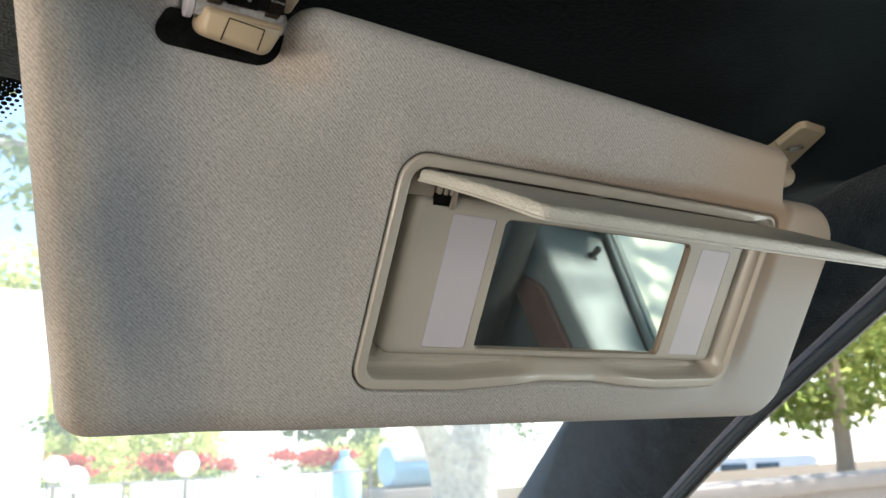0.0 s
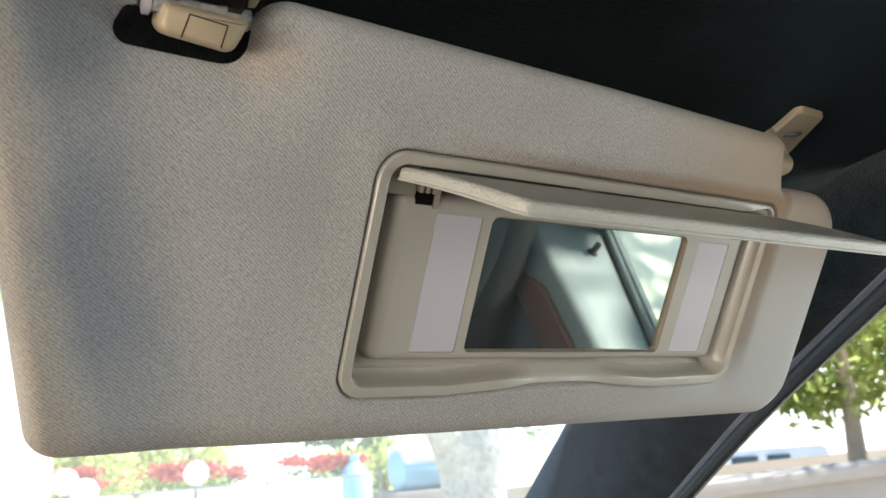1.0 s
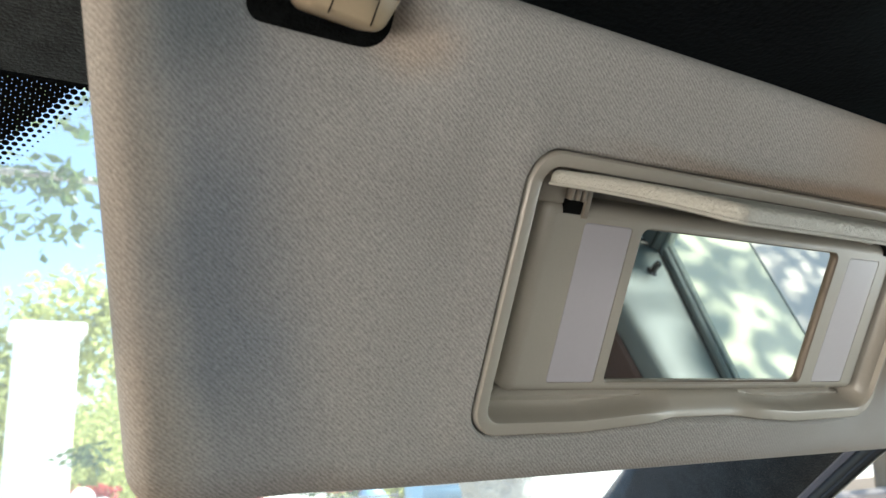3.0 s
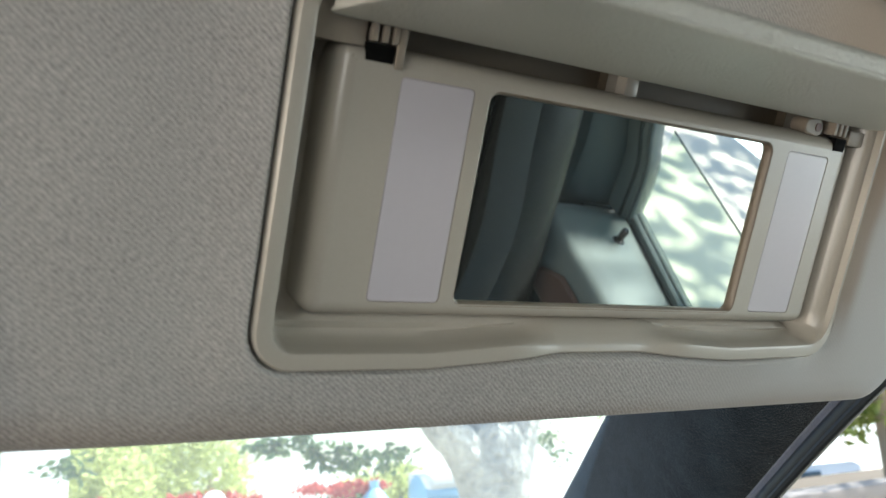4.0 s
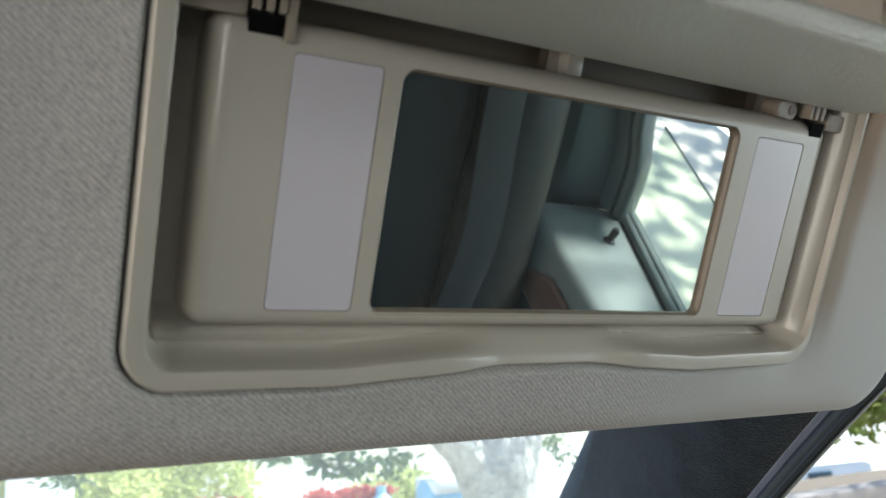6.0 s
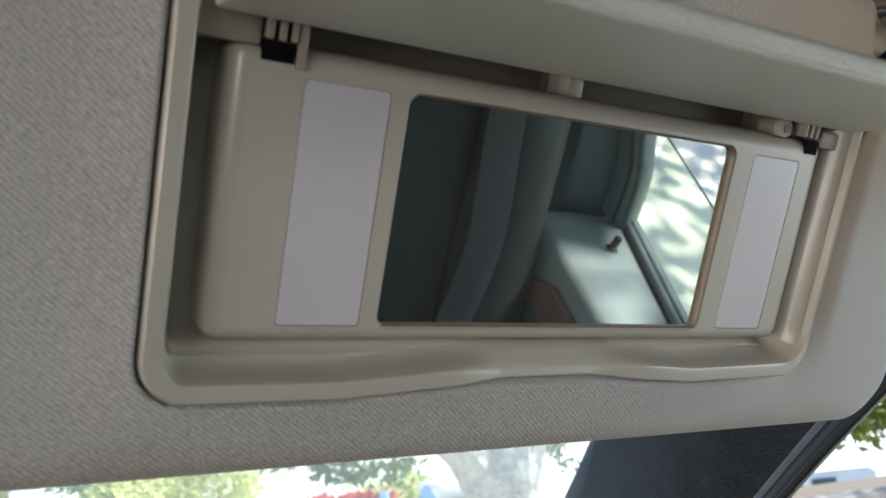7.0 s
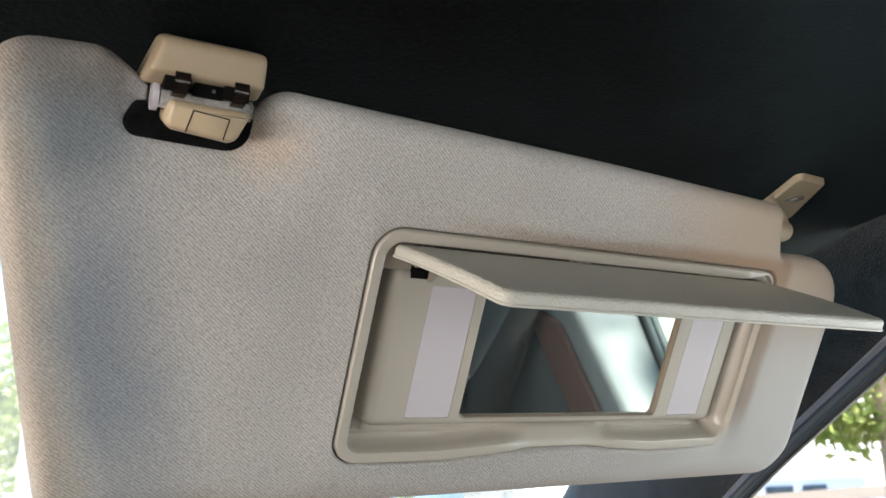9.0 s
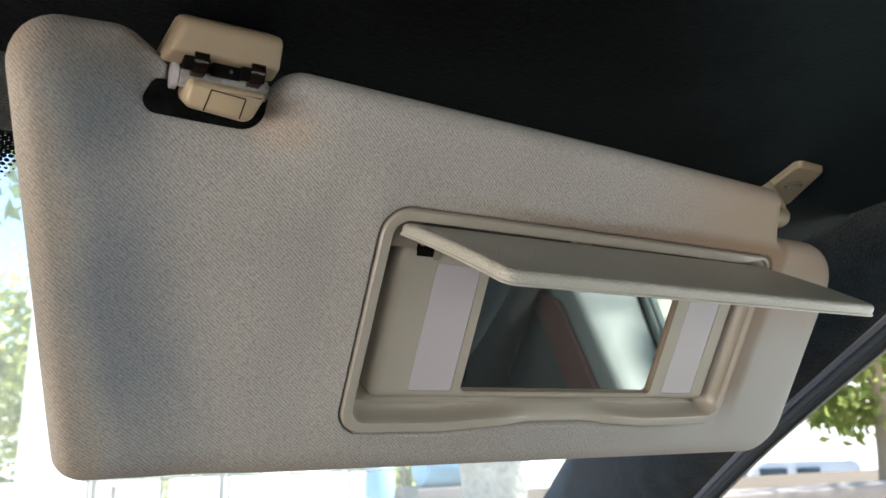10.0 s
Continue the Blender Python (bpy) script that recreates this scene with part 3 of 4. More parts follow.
# ---- sun visor ----
LEANING = radians(30)
U = Vector((1.0, -0.006, 0.005)).normalized()
N = Vector((0, -math.cos(LEANING), -math.sin(LEANING)))
N = (N - U * N.dot(U)).normalized()
V = N.cross(U)
O = Vector((0.2263, 0.3307, 1.2108))
VISOR = Matrix(((U.x, V.x, N.x, O.x), (U.y, V.y, N.y, O.y), (U.z, V.z, N.z, O.z), (0, 0, 0, 1)))
MM = 0.001


def mm(points):
    return [(x * MM, y * MM, r * MM) for x, y, r in points]


visor = thing("sun_visor", "beige cloth-covered car sun visor, folded down, with shade-tinted edges", "sun visor", VISOR)
OUTLINE = mm([(-186, -46.5, 14), (258, -45, 24), (257.5, 103, 30), (194.5, 102.5, 3), (186.5, 131.5, 8), (60, 137.0, 80), (-121, 142.5, 15),
              (-127, 115.5, 9), (-172.5, 116.0, 7), (-168.0, 127.3, 3), (-163.5, 128.2, 1), (-164.0, 135.0, 1), (-181, 146.0, 16), (-222.8, 143.5, 22)])
outline = dense(rounded(OUTLINE, 8), 0.004)
FRONT, BACK, EDGE = 0.004, -0.017, 0.009


def segment_distance(x, y, a, b):
    p, a, b = Vector((x, y)), Vector(a), Vector(b)
    t = max(0, min(1, (p - a).dot(b - a) / (b - a).length_squared))
    return (p - a - (b - a) * t).length


def visor_front(x, y):
    """The padded face: dished round the clip's slot, falling away towards the free end."""
    d = segment_distance(x, y, (-0.166, 0.123), (-0.131, 0.122))
    d = min(d, 1.15 * segment_distance(x, y, (-0.150, 0.122), (-0.152, 0.160)))
    edge = x + 0.2240 - 0.196 * (0.1435 - y)
    bead = max(0.0, min(1.0, (y + 0.044) / 0.03)) * 0.0042 * math.exp(-(((edge - 0.008) / 0.016) ** 2)) - 0.0014 * math.exp(-(((edge - 0.058) / 0.022) ** 2))
    beyond = math.hypot(max(-0.067 - x, x - 0.1895, 0.0), max(-0.020 - y, y - 0.0935, 0.0))
    seat_swell = (0.0026 - 0.0042 * max(0.0, min(1.0, (x - 0.15) / 0.035)) * max(0.0, min(1.0, (0.085 - y) / 0.02))) * math.exp(-((beyond / 0.011) ** 2))
    return FRONT - 0.0122 * math.exp(-((d / 0.0215) ** 2)) + bead + seat_swell - 0.0012 * math.exp(-((y + 0.036) / 0.010) ** 2)


FRAME_OUT = mm([(-67, -21, 13), (-10, -21.2, 60), (45, -17.0, 60), (80, -16.8, 60), (128, -20, 50), (189.5, -18.5, 13), (189.5, 93, 9), (-66.5, 93.8, 14)])
frame_out = dense(rounded(FRAME_OUT, 8), 0.006)
NECK = Vector((-0.164, 0.1315))
tight = [max(0.2, min(1.0, ((p - NECK).length - 0.003) / 0.030)) for p in outline]


def tucked(d):
    """The outline moved inward, less so at the narrow neck beside the clip."""
    return [p.lerp(q, k) for p, q, k in zip(outline, inset(outline, d), tight)]


rings = []
for q in range(9):
    a = math.pi / 2 * q / 8
    rings.append((tucked(EDGE * (1 - math.cos(a))), EDGE * math.sin(a)))
lip = rings[-1][0]
loops = []
def edge_room(p):
    """How much of the rounding fits where the padding is thin."""
    return min(1.0, 0.48 * (visor_front(p.x, p.y) - BACK) / EDGE)


for loop, h in rings[::-1]:
    loops.append([(p.x, p.y, BACK + (EDGE - h) * edge_room(p)) for p in loop])
for loop, h in rings:
    loops.append([(p.x, p.y, visor_front(p.x, p.y) - (EDGE - h) * edge_room(p)) for p in loop])
bm = loft(loops, True, True, False)
seat_o = inset(frame_out, -0.0020)
verts, faces = plate(lip, [seat_o], 0.0055, visor_front)
add_mesh(bm, verts, faces)
tuck = loft([[(p.x, p.y, visor_front(p.x, p.y) - w) for p in inset(frame_out, d)] for d, w in ((-0.0020, 0.0), (-0.0012, 0.0006), (-0.0006, 0.0022), (0.0002, 0.0070))])
tmp = bpy.data.meshes.new("tmp")
tuck.to_mesh(tmp)
tuck.free()
bm.from_mesh(tmp)
bmesh.ops.remove_doubles(bm, verts=bm.verts, dist=1e-5)
body = part("body", bm, CLOTH, visor, "padded beige twill cloth with light and shade painted in")

# The mirror's moulded surround
PANEL = mm([(-50, -4.5, 4), (176, -4.5, 4), (176, 73.6, 3), (-50, 73.6, 3)])
panel = rounded(PANEL, 6)


def ease(t):
    t = max(0.0, min(1.0, t))
    return t * t * (3 - 2 * t)


def low(y, x):
    """0 on the sides, 1 along the lower rim; the pillar side's channel ends lower and shorter."""
    far = ease((x - 0.165) / 0.010)
    return ease((-0.003 - 0.0030 * far - y) / (0.008 - 0.004 * far))


def bridged(x):
    """1 between the two finger hollows of the lower rim."""
    return ease((x - 0.026) / 0.020) * ease((0.104 - x) / 0.020)


def groove(x, y):
    """The floor round the inner panel: deep on both sides, shallow below, with a pocket at one lower corner."""
    side = max(0.0, min(1.0, (-0.0495 - x) / 0.003, (0.070 - y) / 0.003)) + max(0.0, min(1.0, (x - 0.1755) / 0.003, (0.070 - y) / 0.003))
    pocket = math.exp(-(((x - 0.1795) / 0.0040) ** 2 + ((y + 0.0050) / 0.0045) ** 2) ** 2)
    hollow = 1 - bridged(x)
    dip = 0.0032 * ease((-0.0080 - y) / 0.0040) * hollow
    return -0.0120 + 0.0080 * low(y, x) - dip - 0.0042 * side * (1 - low(y, x)) - 0.0060 * pocket


# Sections of the rim, in millimetres inward and up: plain side, the side by the pillar, finger hollows, and the bridge between them
SIDE = [(0, -6), (0, 4.8), (0.35, 6.1), (1.1, 6.8), (4.9, 6.9), (5.6, 6.5), (6.1, 5.2), (6.7, 0.0), (7.6, -9), (8.6, -14)]
FAR_SIDE = [(0, -6), (0, 4.8), (0.35, 6.0), (1.0, 6.5), (2.1, 6.3), (2.7, 3.5), (4.3, 3.4), (6.3, 1.8), (7.9, -3.0), (9.0, -10)]
HOLLOW = [(0, -6), (0, 4.6), (0.35, 6.0), (1.1, 6.7), (5.2, 6.9), (5.9, 6.5), (6.3, 5.2), (6.7, 1.5), (7.3, -4.2), (8.4, -6.6)]
BRIDGE = [(0, -6), (0, 2.6), (0.35, 3.6), (1.1, 4.1), (2.6, 3.7), (3.8, 3.0), (5.0, 2.1), (6.4, 0.6), (7.8, -1.2), (9.6, -3.2)]
FAR_IN = inset(frame_out, 0.010)


def rim_section(p):
    """The rim's section at a place of its outline: a blend of the four."""
    far = ease((p.x - 0.165) / 0.015)
    bridge = bridged(p.x)
    out = []
    for a, b, c, d in zip(SIDE, FAR_SIDE, HOLLOW, BRIDGE):
        side = [u + (v - u) * far for u, v in zip(a, b)]
        foot = [u + (v - u) * bridge for u, v in zip(c, d)]
        share = ease((0.002 - p.y) / 0.019) if len(out) < 6 else low(p.y, p.x)
        out.append([u + (v - u) * share for u, v in zip(side, foot)])
    return out


sections = [rim_section(p) for p in frame_out]
loops = []
for i in range(len(SIDE)):
    loop = []
    for p, q, section in zip(frame_out, FAR_IN, sections):
        t, h = section[i]
        at = p + (q - p) * (t / 10)
        loop.append((at.x, at.y, h * MM))
    loops.append(loop)
loops.append([(p.x, p.y, groove(p.x, p.y)) for p in (a + (b - a) * (sec[-1][0] / 10 + 0.09) for a, b, sec in zip(frame_out, FAR_IN, sections))])
FLOOR_OUT = [Vector((x, y)) for x, y, _ in loops[-1]]
surround = part("mirror_surround", loft(loops), PLASTIC, visor, "moulded beige plastic surround with finger hollows")
SLOTS = [rounded(mm([(a, 75.0, 0.8), (b, 75.0, 0.8), (b, 84.5, 0.8), (a, 84.5, 0.8)]), 3) for a, b in ((-31, 52.5), (65, 148))]
verts, faces = plate(FLOOR_OUT, [inset(panel, 0.001), *SLOTS], 0.0014, groove)
bm = bmesh.new()
add_mesh(bm, verts, faces)
part("groove_floor", bm, PLASTIC, surround)

# The raised inner panel with its three openings
LIGHT_L = mm([(-31.5, -0.5, 1.6), (-6.3, -0.5, 1.6), (-6.3, 67.5, 1.6), (-31.5, 67.5, 1.6)])
LIGHT_R = mm([(139.5, -0.5, 1.6), (164.5, -0.5, 1.6), (164.5, 66.5, 1.6), (139.5, 66.5, 1.6)])
GLASS = mm([(-0.4, -0.4, 3), (129.8, -0.4, 3), (129.8, 67.6, 3.5), (-0.4, 67.6, 3.5)])
light_l, light_r, glass_o = rounded(LIGHT_L, 4), rounded(LIGHT_R, 4), rounded(GLASS, 5)
bm = loft([[(p.x, p.y, w) for p in inset(panel, d)] for d, w in ((-0.0018, -0.0168), (-0.0016, -0.0080), (-0.0013, -0.0046), (-0.0007, -0.0027), (0.0002, -0.0012), (0.0013, -0.0002), (0.0026, 0.0004), (0.0040, 0.0006))])
verts, faces = plate(inset(panel, 0.0040), [light_l, light_r, inset(glass_o, -0.0008)], 0.0, lambda x, y: 0.0006)
add_mesh(bm, verts, faces)
for hole, depth in ((light_l, 0.0012), (light_r, 0.0012)):
    wall_bm = loft([[(p.x, p.y, w) for p in hole] for w in (0.0006, -depth)])
    tmp = bpy.data.meshes.new("tmp")
    wall_bm.to_mesh(tmp)
    wall_bm.free()
    bm.from_mesh(tmp)
bmesh.ops.remove_doubles(bm, verts=bm.verts, dist=1e-6)
inner = part("inner_panel", bm, PLASTIC, visor, "flat beige plastic panel round the mirror")


# The recess wall is coloured brown for the dark reflection it shows
part("mirror_bezel", loft([[(p.x, p.y, w) for p in inset(glass_o, d)] for d, w in ((-0.0008, 0.0006), (-0.0004, 0.0004), (0.0, -0.0004), (0.0003, -0.0045))]), BEZEL, inner, "bevelled mirror edge, its dark reflection painted brown")


def pad(name, loop, low, high, mat, parent, label="", edge=0.0004):
    bm = loft([[(p.x, p.y, w) for p in inset(loop, d)] for d, w in ((0.00005, low), (0.00005, high - edge), (0.00005 + edge, high))], True, True, True)
    return part(name, bm, mat, parent, label)


pad("lamp_lens", light_l, -0.002, 0.0005, LENS, inner, "milky white lamp lens")
pad("lamp_lens", light_r, -0.002, 0.0005, LENS, inner, "milky white lamp lens")
pad("mirror_glass", inset(glass_o, -0.0002), -0.0050, -0.0018, MIRROR, inner, "rectangular vanity mirror glass, faintly dusty")

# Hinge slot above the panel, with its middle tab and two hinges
# The pockets' shade is put into their colour: a browner copy of the plastic
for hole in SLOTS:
    part("slot_pocket", loft([[(p.x, p.y, w) for p in hole] for w in (-0.0118, -0.0164)], True, False, True), SLOT_SHADE, surround, "cavity behind the hinge, its shade painted brown")
part("slot_tab", boxed((0.0572, 0.0725, -0.013), (0.0632, 0.0865, -0.0070), 0.0008), PLASTIC, surround)
# Raised black blocks stand for the shade inside the hinge holes
part("hinge_hole_shade", boxed((-0.0436, 0.0702, -0.009), (-0.0350, 0.0752, 0.0009), 0.0002), BLACK, surround, "black block drawn as the hinge hole's shade")
part("hinge_hole_shade", boxed((0.1654, 0.0696, -0.009), (0.1722, 0.0748, 0.0009), 0.0002), BLACK, surround, "black block drawn as the hinge hole's shade")
for i in range(3):
    part("hinge_rib", boxed((-0.0430 + 0.0032 * i, 0.0756, -0.006), (-0.0412 + 0.0032 * i, 0.0850, 0.0022), 0.0005), HINGE_TAN, surround)
    part("hinge_rib", boxed((0.1615 + 0.0032 * i, 0.0756, -0.006), (0.1633 + 0.0032 * i, 0.0850, 0.0022), 0.0005), HINGE_TAN, surround)
part("hinge_side", boxed((-0.0345, 0.0690, -0.008), (-0.0320, 0.0850, 0.0018), 0.0006), HINGE_TAN, surround)
part("hinge_side", boxed((-0.0605, 0.0735, -0.008), (-0.0440, 0.0870, 0.0004), 0.0008), HINGE_TAN, surround)
part("hinge_side", boxed((0.1730, 0.0725, -0.006), (0.1830, 0.0790, 0.0012), 0.0012), HINGE_TAN, surround)
lug = loft([[(0.1545 + 0.0050 * math.cos(q) * s - (0.0035 if math.cos(q) < -0.5 else 0), 0.0775 + 0.0046 * math.sin(q) * s, w) for q in (2 * math.pi * j / 20 for j in range(20))] for s, w in ((0.80, -0.008), (0.80, -0.0014), (0.68, -0.0008))], True, True, True)
part("hinge_lug", lug, HINGE_TAN, surround)
part("hinge_pin", tube([(0.1550, 0.0776, -0.003), (0.1550, 0.0776, -0.0005)], 0.0018, 12), RUST_PIN, surround, "reddish brown hinge pin")

# The raised cover of the mirror
FLAP = mm([(-57.8, 3.0, 4), (182.5, 3.0, 4), (176.8, 86.5, 6), (-49.5, 86.5, 6)])
flap_out = dense(rounded(FLAP, 7), 0.004)


def flap_point(p, d, up):
    s = (p.y - 0.003) / 0.0835
    return (p.x, 0.0833 + 0.0068 * s + 0.0010 * (s * (1 - s)) * 4 + up, p.y)


half, bend, lip_w = 0.0030, 0.0024, 0.0005
loops = []
for d, h in ((lip_w, -half), (0.0, -half + 0.0004), (0.0001, -half + 0.0010), (0.0006, -half + 0.0013)):
    loops.append([flap_point(p, d, h) for p in inset(flap_out, d)])
for q in range(7):
    a = math.pi / 2 * q / 6
    loops.append([flap_point(p, 0, half - bend + bend * math.sin(a)) for p in inset(flap_out, 0.0006 + bend * (1 - math.cos(a)))])
bm = loft(loops)
for up, core in ((-half, inset(flap_out, lip_w)), (half, inset(flap_out, 0.0006 + bend))):
    verts, faces = plate(core, [], 0.006, lambda x, y: 0.0)
    add_mesh(bm, [flap_point(Vector((p.x, p.y)), 0, up) for p in verts], faces)
bmesh.ops.remove_doubles(bm, verts=bm.verts, dist=1e-5)
part("mirror_cover", bm, PLASTIC_FLAP, visor, "grained beige plastic mirror cover, flipped open")

pocket = rounded(mm([(-176.5, 111.2, 8), (-123.0, 110.7, 8), (-121.0, 128.5, 3), (-170.0, 128.5, 2)]), 6)
part("slot_lining", loft([[(p.x, p.y, w) for p in pocket] for w in (-0.016, -0.0090)], True, True, True), SLOT_FELT, visor, "black felt lining of the clip slot")

# ---- clip at the free end and bracket at the pillar end ----
clip = thing("visor_clip", "beige plastic visor clip with dark prongs, screwed to the headliner", "visor clip", VISOR)
section = rounded([(0.1362, -0.019, 0.001), (0.1362, 0.0000, 0.0012), (0.1418, 0.0078, 0.0022), (0.1545, 0.0062, 0.0045), (0.1545, -0.019, 0.001)], 6)
loops = []
for d, k in ((0.0020, 0.0), (0.0009, 0.0004), (0.0003, 0.0012), (0.0, 0.0030)):
    loops.append([(-0.1690 + 0.36 * (p.x - 0.1362) + k, p.x, p.y) for p in inset(section, -d)])
for d, k in ((0.0, 0.0030), (0.0003, 0.0012), (0.0009, 0.0004), (0.0020, 0.0)):
    loops.append([(-0.1250 - k, p.x, p.y) for p in inset(section, -d)])
part("cover", loft(loops, True, True, True), CLIP_SHADED, clip, "rounded tan cover")
for x in (-0.1550, -0.1335):
    # A black block in place of the hole's shade
    part("prong_hole_shade", boxed((x - 0.0062, 0.1352, -0.004), (x + 0.0036, 0.1408, 0.0064), 0.0006), BLACK, clip, "black block drawn as the prong hole's shade")
    spine = smooth_path([(0.1428, 0.0040), (0.1410, 0.0074), (0.1386, 0.0086), (0.1362, 0.0078), (0.1346, 0.0052)], 4)
    strap_loops = []
    for k, p in enumerate(spine):
        d = (spine[min(k + 1, len(spine) - 1)] - spine[max(k - 1, 0)]).normalized()
        q = p + Vector((-d.y, d.x)) * -0.0016
        w = 0.0029 - 0.0005 * k / (len(spine) - 1)
        lean = -0.0010 * k / (len(spine) - 1)
        strap_loops.append([(x - w + lean, p.x, p.y), (x + w + lean, p.x, p.y), (x + w + lean, q.x, q.y), (x - w + lean, q.x, q.y)])
    part("prong", loft(strap_loops, True, True, True), PRONG, clip, "glossy black-brown prong")
# Another black block, for the shade under the cover
part("recess", boxed((-0.1505, 0.1345, -0.004), (-0.1392, 0.1398, 0.0052), 0.0006), BLACK, clip, "black block drawn as the recess's shade")
part("rivet", tube([(-0.1432, 0.1376, 0.003), (-0.1432, 0.1376, 0.0058)], 0.0007, 8), METAL, clip, "bright rivet")
part("rod", tube([(-0.1640, 0.1316, -0.003), (-0.1265, 0.1316, -0.003)], 0.0040, 14), GREY_CLAMP, clip, "greasy grey rod")
part("collar", tube([(-0.1640, 0.1318, -0.002), (-0.1618, 0.1318, -0.002)], 0.0056, 16), LENS, clip, "pale end collar")
part("sleeve", boxed((-0.1616, 0.1280, -0.006), (-0.1285, 0.1352, 0.0036), 0.0014, 2), GREY_CLAMP, clip, "grey sleeve with dark grease")
saddle = rounded([(-0.1600, 0.1212, 0.0045), (-0.1325, 0.1186, 0.0050), (-0.1272, 0.1318, 0.002), (-0.1585, 0.1326, 0.003)], 6)
part("saddle", loft([[(p.x, p.y, w) for p in inset(saddle, d)] for d, w in ((0.001, -0.010), (0.0, -0.008), (0.0, 0.0030), (0.0006, 0.0052), (0.0014, 0.0066), (0.0024, 0.0072))], True, True, True), SADDLE_LIT, clip, "tan saddle")
for a, b in (((-0.1516, 0.1212), (-0.1497, 0.1296)), ((-0.1497, 0.1296), (-0.1362, 0.1284)), ((-0.1362, 0.1284), (-0.1376, 0.1204))):
    part("seam", tube([(*a, 0.0071), (*b, 0.0071)], 0.00028, 6), BLACK, clip, "dark seam", smooth=False)

bracket = thing("visor_bracket", "beige plastic visor bracket with one screw, under the headliner", "visor bracket")
plate_o = [Vector(p) for p in ((0.4290, 0.2640), (0.4535, 0.2640), (0.4840, 0.3150), (0.4510, 0.3160))]
plate_r = rounded([(p.x, p.y, 0.004) for p in plate_o], 5)
part("plate", loft([[(p.x, p.y, roof_z(p.x, p.y) + w) for p in inset(plate_r, d)] for d, w in ((0.0, 0.004), (0.0, -0.0030), (0.0010, -0.0042))], True, True, True), CLIP_SHADED, bracket)
# The well is a flat dark disc, its shade given by colour
part("screw_well", tube([(0.4540, 0.2870, roof_z(0.45, 0.287) - 0.003), (0.4540, 0.2870, roof_z(0.45, 0.287) - 0.0047)], 0.0058, 18), WELL_SHADE, bracket, "darker disc painted as the screw well's shade")
part("screw", tube([(0.4548, 0.2872, roof_z(0.45, 0.287) - 0.003), (0.4548, 0.2872, roof_z(0.45, 0.287) - 0.0054), (0.4548, 0.2872, roof_z(0.45, 0.287) - 0.0060)], [0.0034, 0.0034, 0.0016], 14), METAL, bracket, "steel screw head")
arm = [VISOR @ Vector(p) for p in ((0.187, 0.1325, -0.016), (0.190, 0.1280, -0.012), (0.1935, 0.1235, -0.008), (0.1955, 0.1180, -0.005))]
part("arm", tube(smooth_path(arm, 5), 0.0046, 12), CLIP_SHADED, bracket)
part("knob", tube([VISOR @ Vector(p) for p in ((0.175, 0.1165, -0.005), (0.196, 0.1165, -0.005), (0.1985, 0.1165, -0.005), (0.2000, 0.1165, -0.005))], [0.0068, 0.0068, 0.0058, 0.0030], 16), CLIP_SHADED, bracket, "round end of the visor rod")

# ---- passenger side seen in the mirror ----
door = thing("passenger_door", "grey leather passenger door with its window half down", "car door", kind="")
prof = [(0.835, 0.868), (0.828, 0.876), (0.790, 0.8785), (0.740, 0.8780), (0.712, 0.8765), (0.703, 0.872), (0.697, 0.860), (0.697, 0.800), (0.715, 0.700), (0.730, 0.500), (0.735, 0.320)]


LEDGE_IN = 0.706


def sill(y):
    """Where the window's sill runs: it closes in towards the front of the car."""
    return 0.830 - 0.17 * (min(y, 0.12) + 0.137) - 0.06 * max(0.0, y - 0.12)


def across_ledge(x, y):
    if x <= 0.712:
        return LEDGE_IN + x - 0.712
    return LEDGE_IN + (x - 0.712) / 0.123 * (sill(y) - LEDGE_IN)


stations = [-0.172, -0.160, -0.140, -0.10, 0.0, 0.1, 0.2, 0.3, 0.4, 0.5, 0.75, 0.95]
loops = []
for y in stations:
    drop = 0.012 * max(0.0, (-0.140 - y) / 0.032) ** 2
    loops.append([(across_ledge(x, y), y, z - drop) for x, z in prof])
part("ledge", loft([k[:8] for k in loops], False), TRIM_GREY, door, "grey leather ledge under the window")
part("lining", loft([k[7:] for k in loops], False), LINING_GREY, door, "slate grey lower lining")
loops = []
for y in (-0.09, -0.05, 0.0, 0.1, 0.2, 0.3, 0.4, 0.8):
    tip = 0.022 * max(0.0, (-0.05 - y) / 0.04)
    loops.append([(x - 0.006, y, z - tip * (z > 0.82)) for x, z in ((0.6945, 0.850), (0.6895, 0.846), (0.6910, 0.802), (0.6970, 0.794))])
part("wood_strip", loft(loops, False), WOOD, door, "dark red wooden strip")
knob = loft([[(0.780 + r * math.cos(q), -0.093 + r * math.sin(q), z) for q in (2 * math.pi * j / 16 for j in range(16))] for r, z in ((0.0085, 0.874), (0.0085, 0.8785), (0.0062, 0.8805), (0.0048, 0.881), (0.0050, 0.893), (0.0046, 0.8965), (0.003, 0.898))], True, True, True)
part("lock_knob", knob, DARK_PLASTIC, door, "dark lock knob in its bezel")
line = [-0.15, 0.0, 0.12, 0.35, 0.75]
part("sill_seal", tube([(sill(y) + 0.001, y, 0.881) for y in line], 0.0055, 8), TEAL_LINING, door, "grey-green sill seal")
part("sill_rail", tube([(sill(y) + 0.013, y, 0.882) for y in line], 0.0045, 8), TRIM_GREY, door, "grey sill rail")
part("sill_lip", tube([(sill(y) + 0.021, y, 0.880) for y in line], 0.0035, 8), TEAL_LINING, door, "outer sill lip")
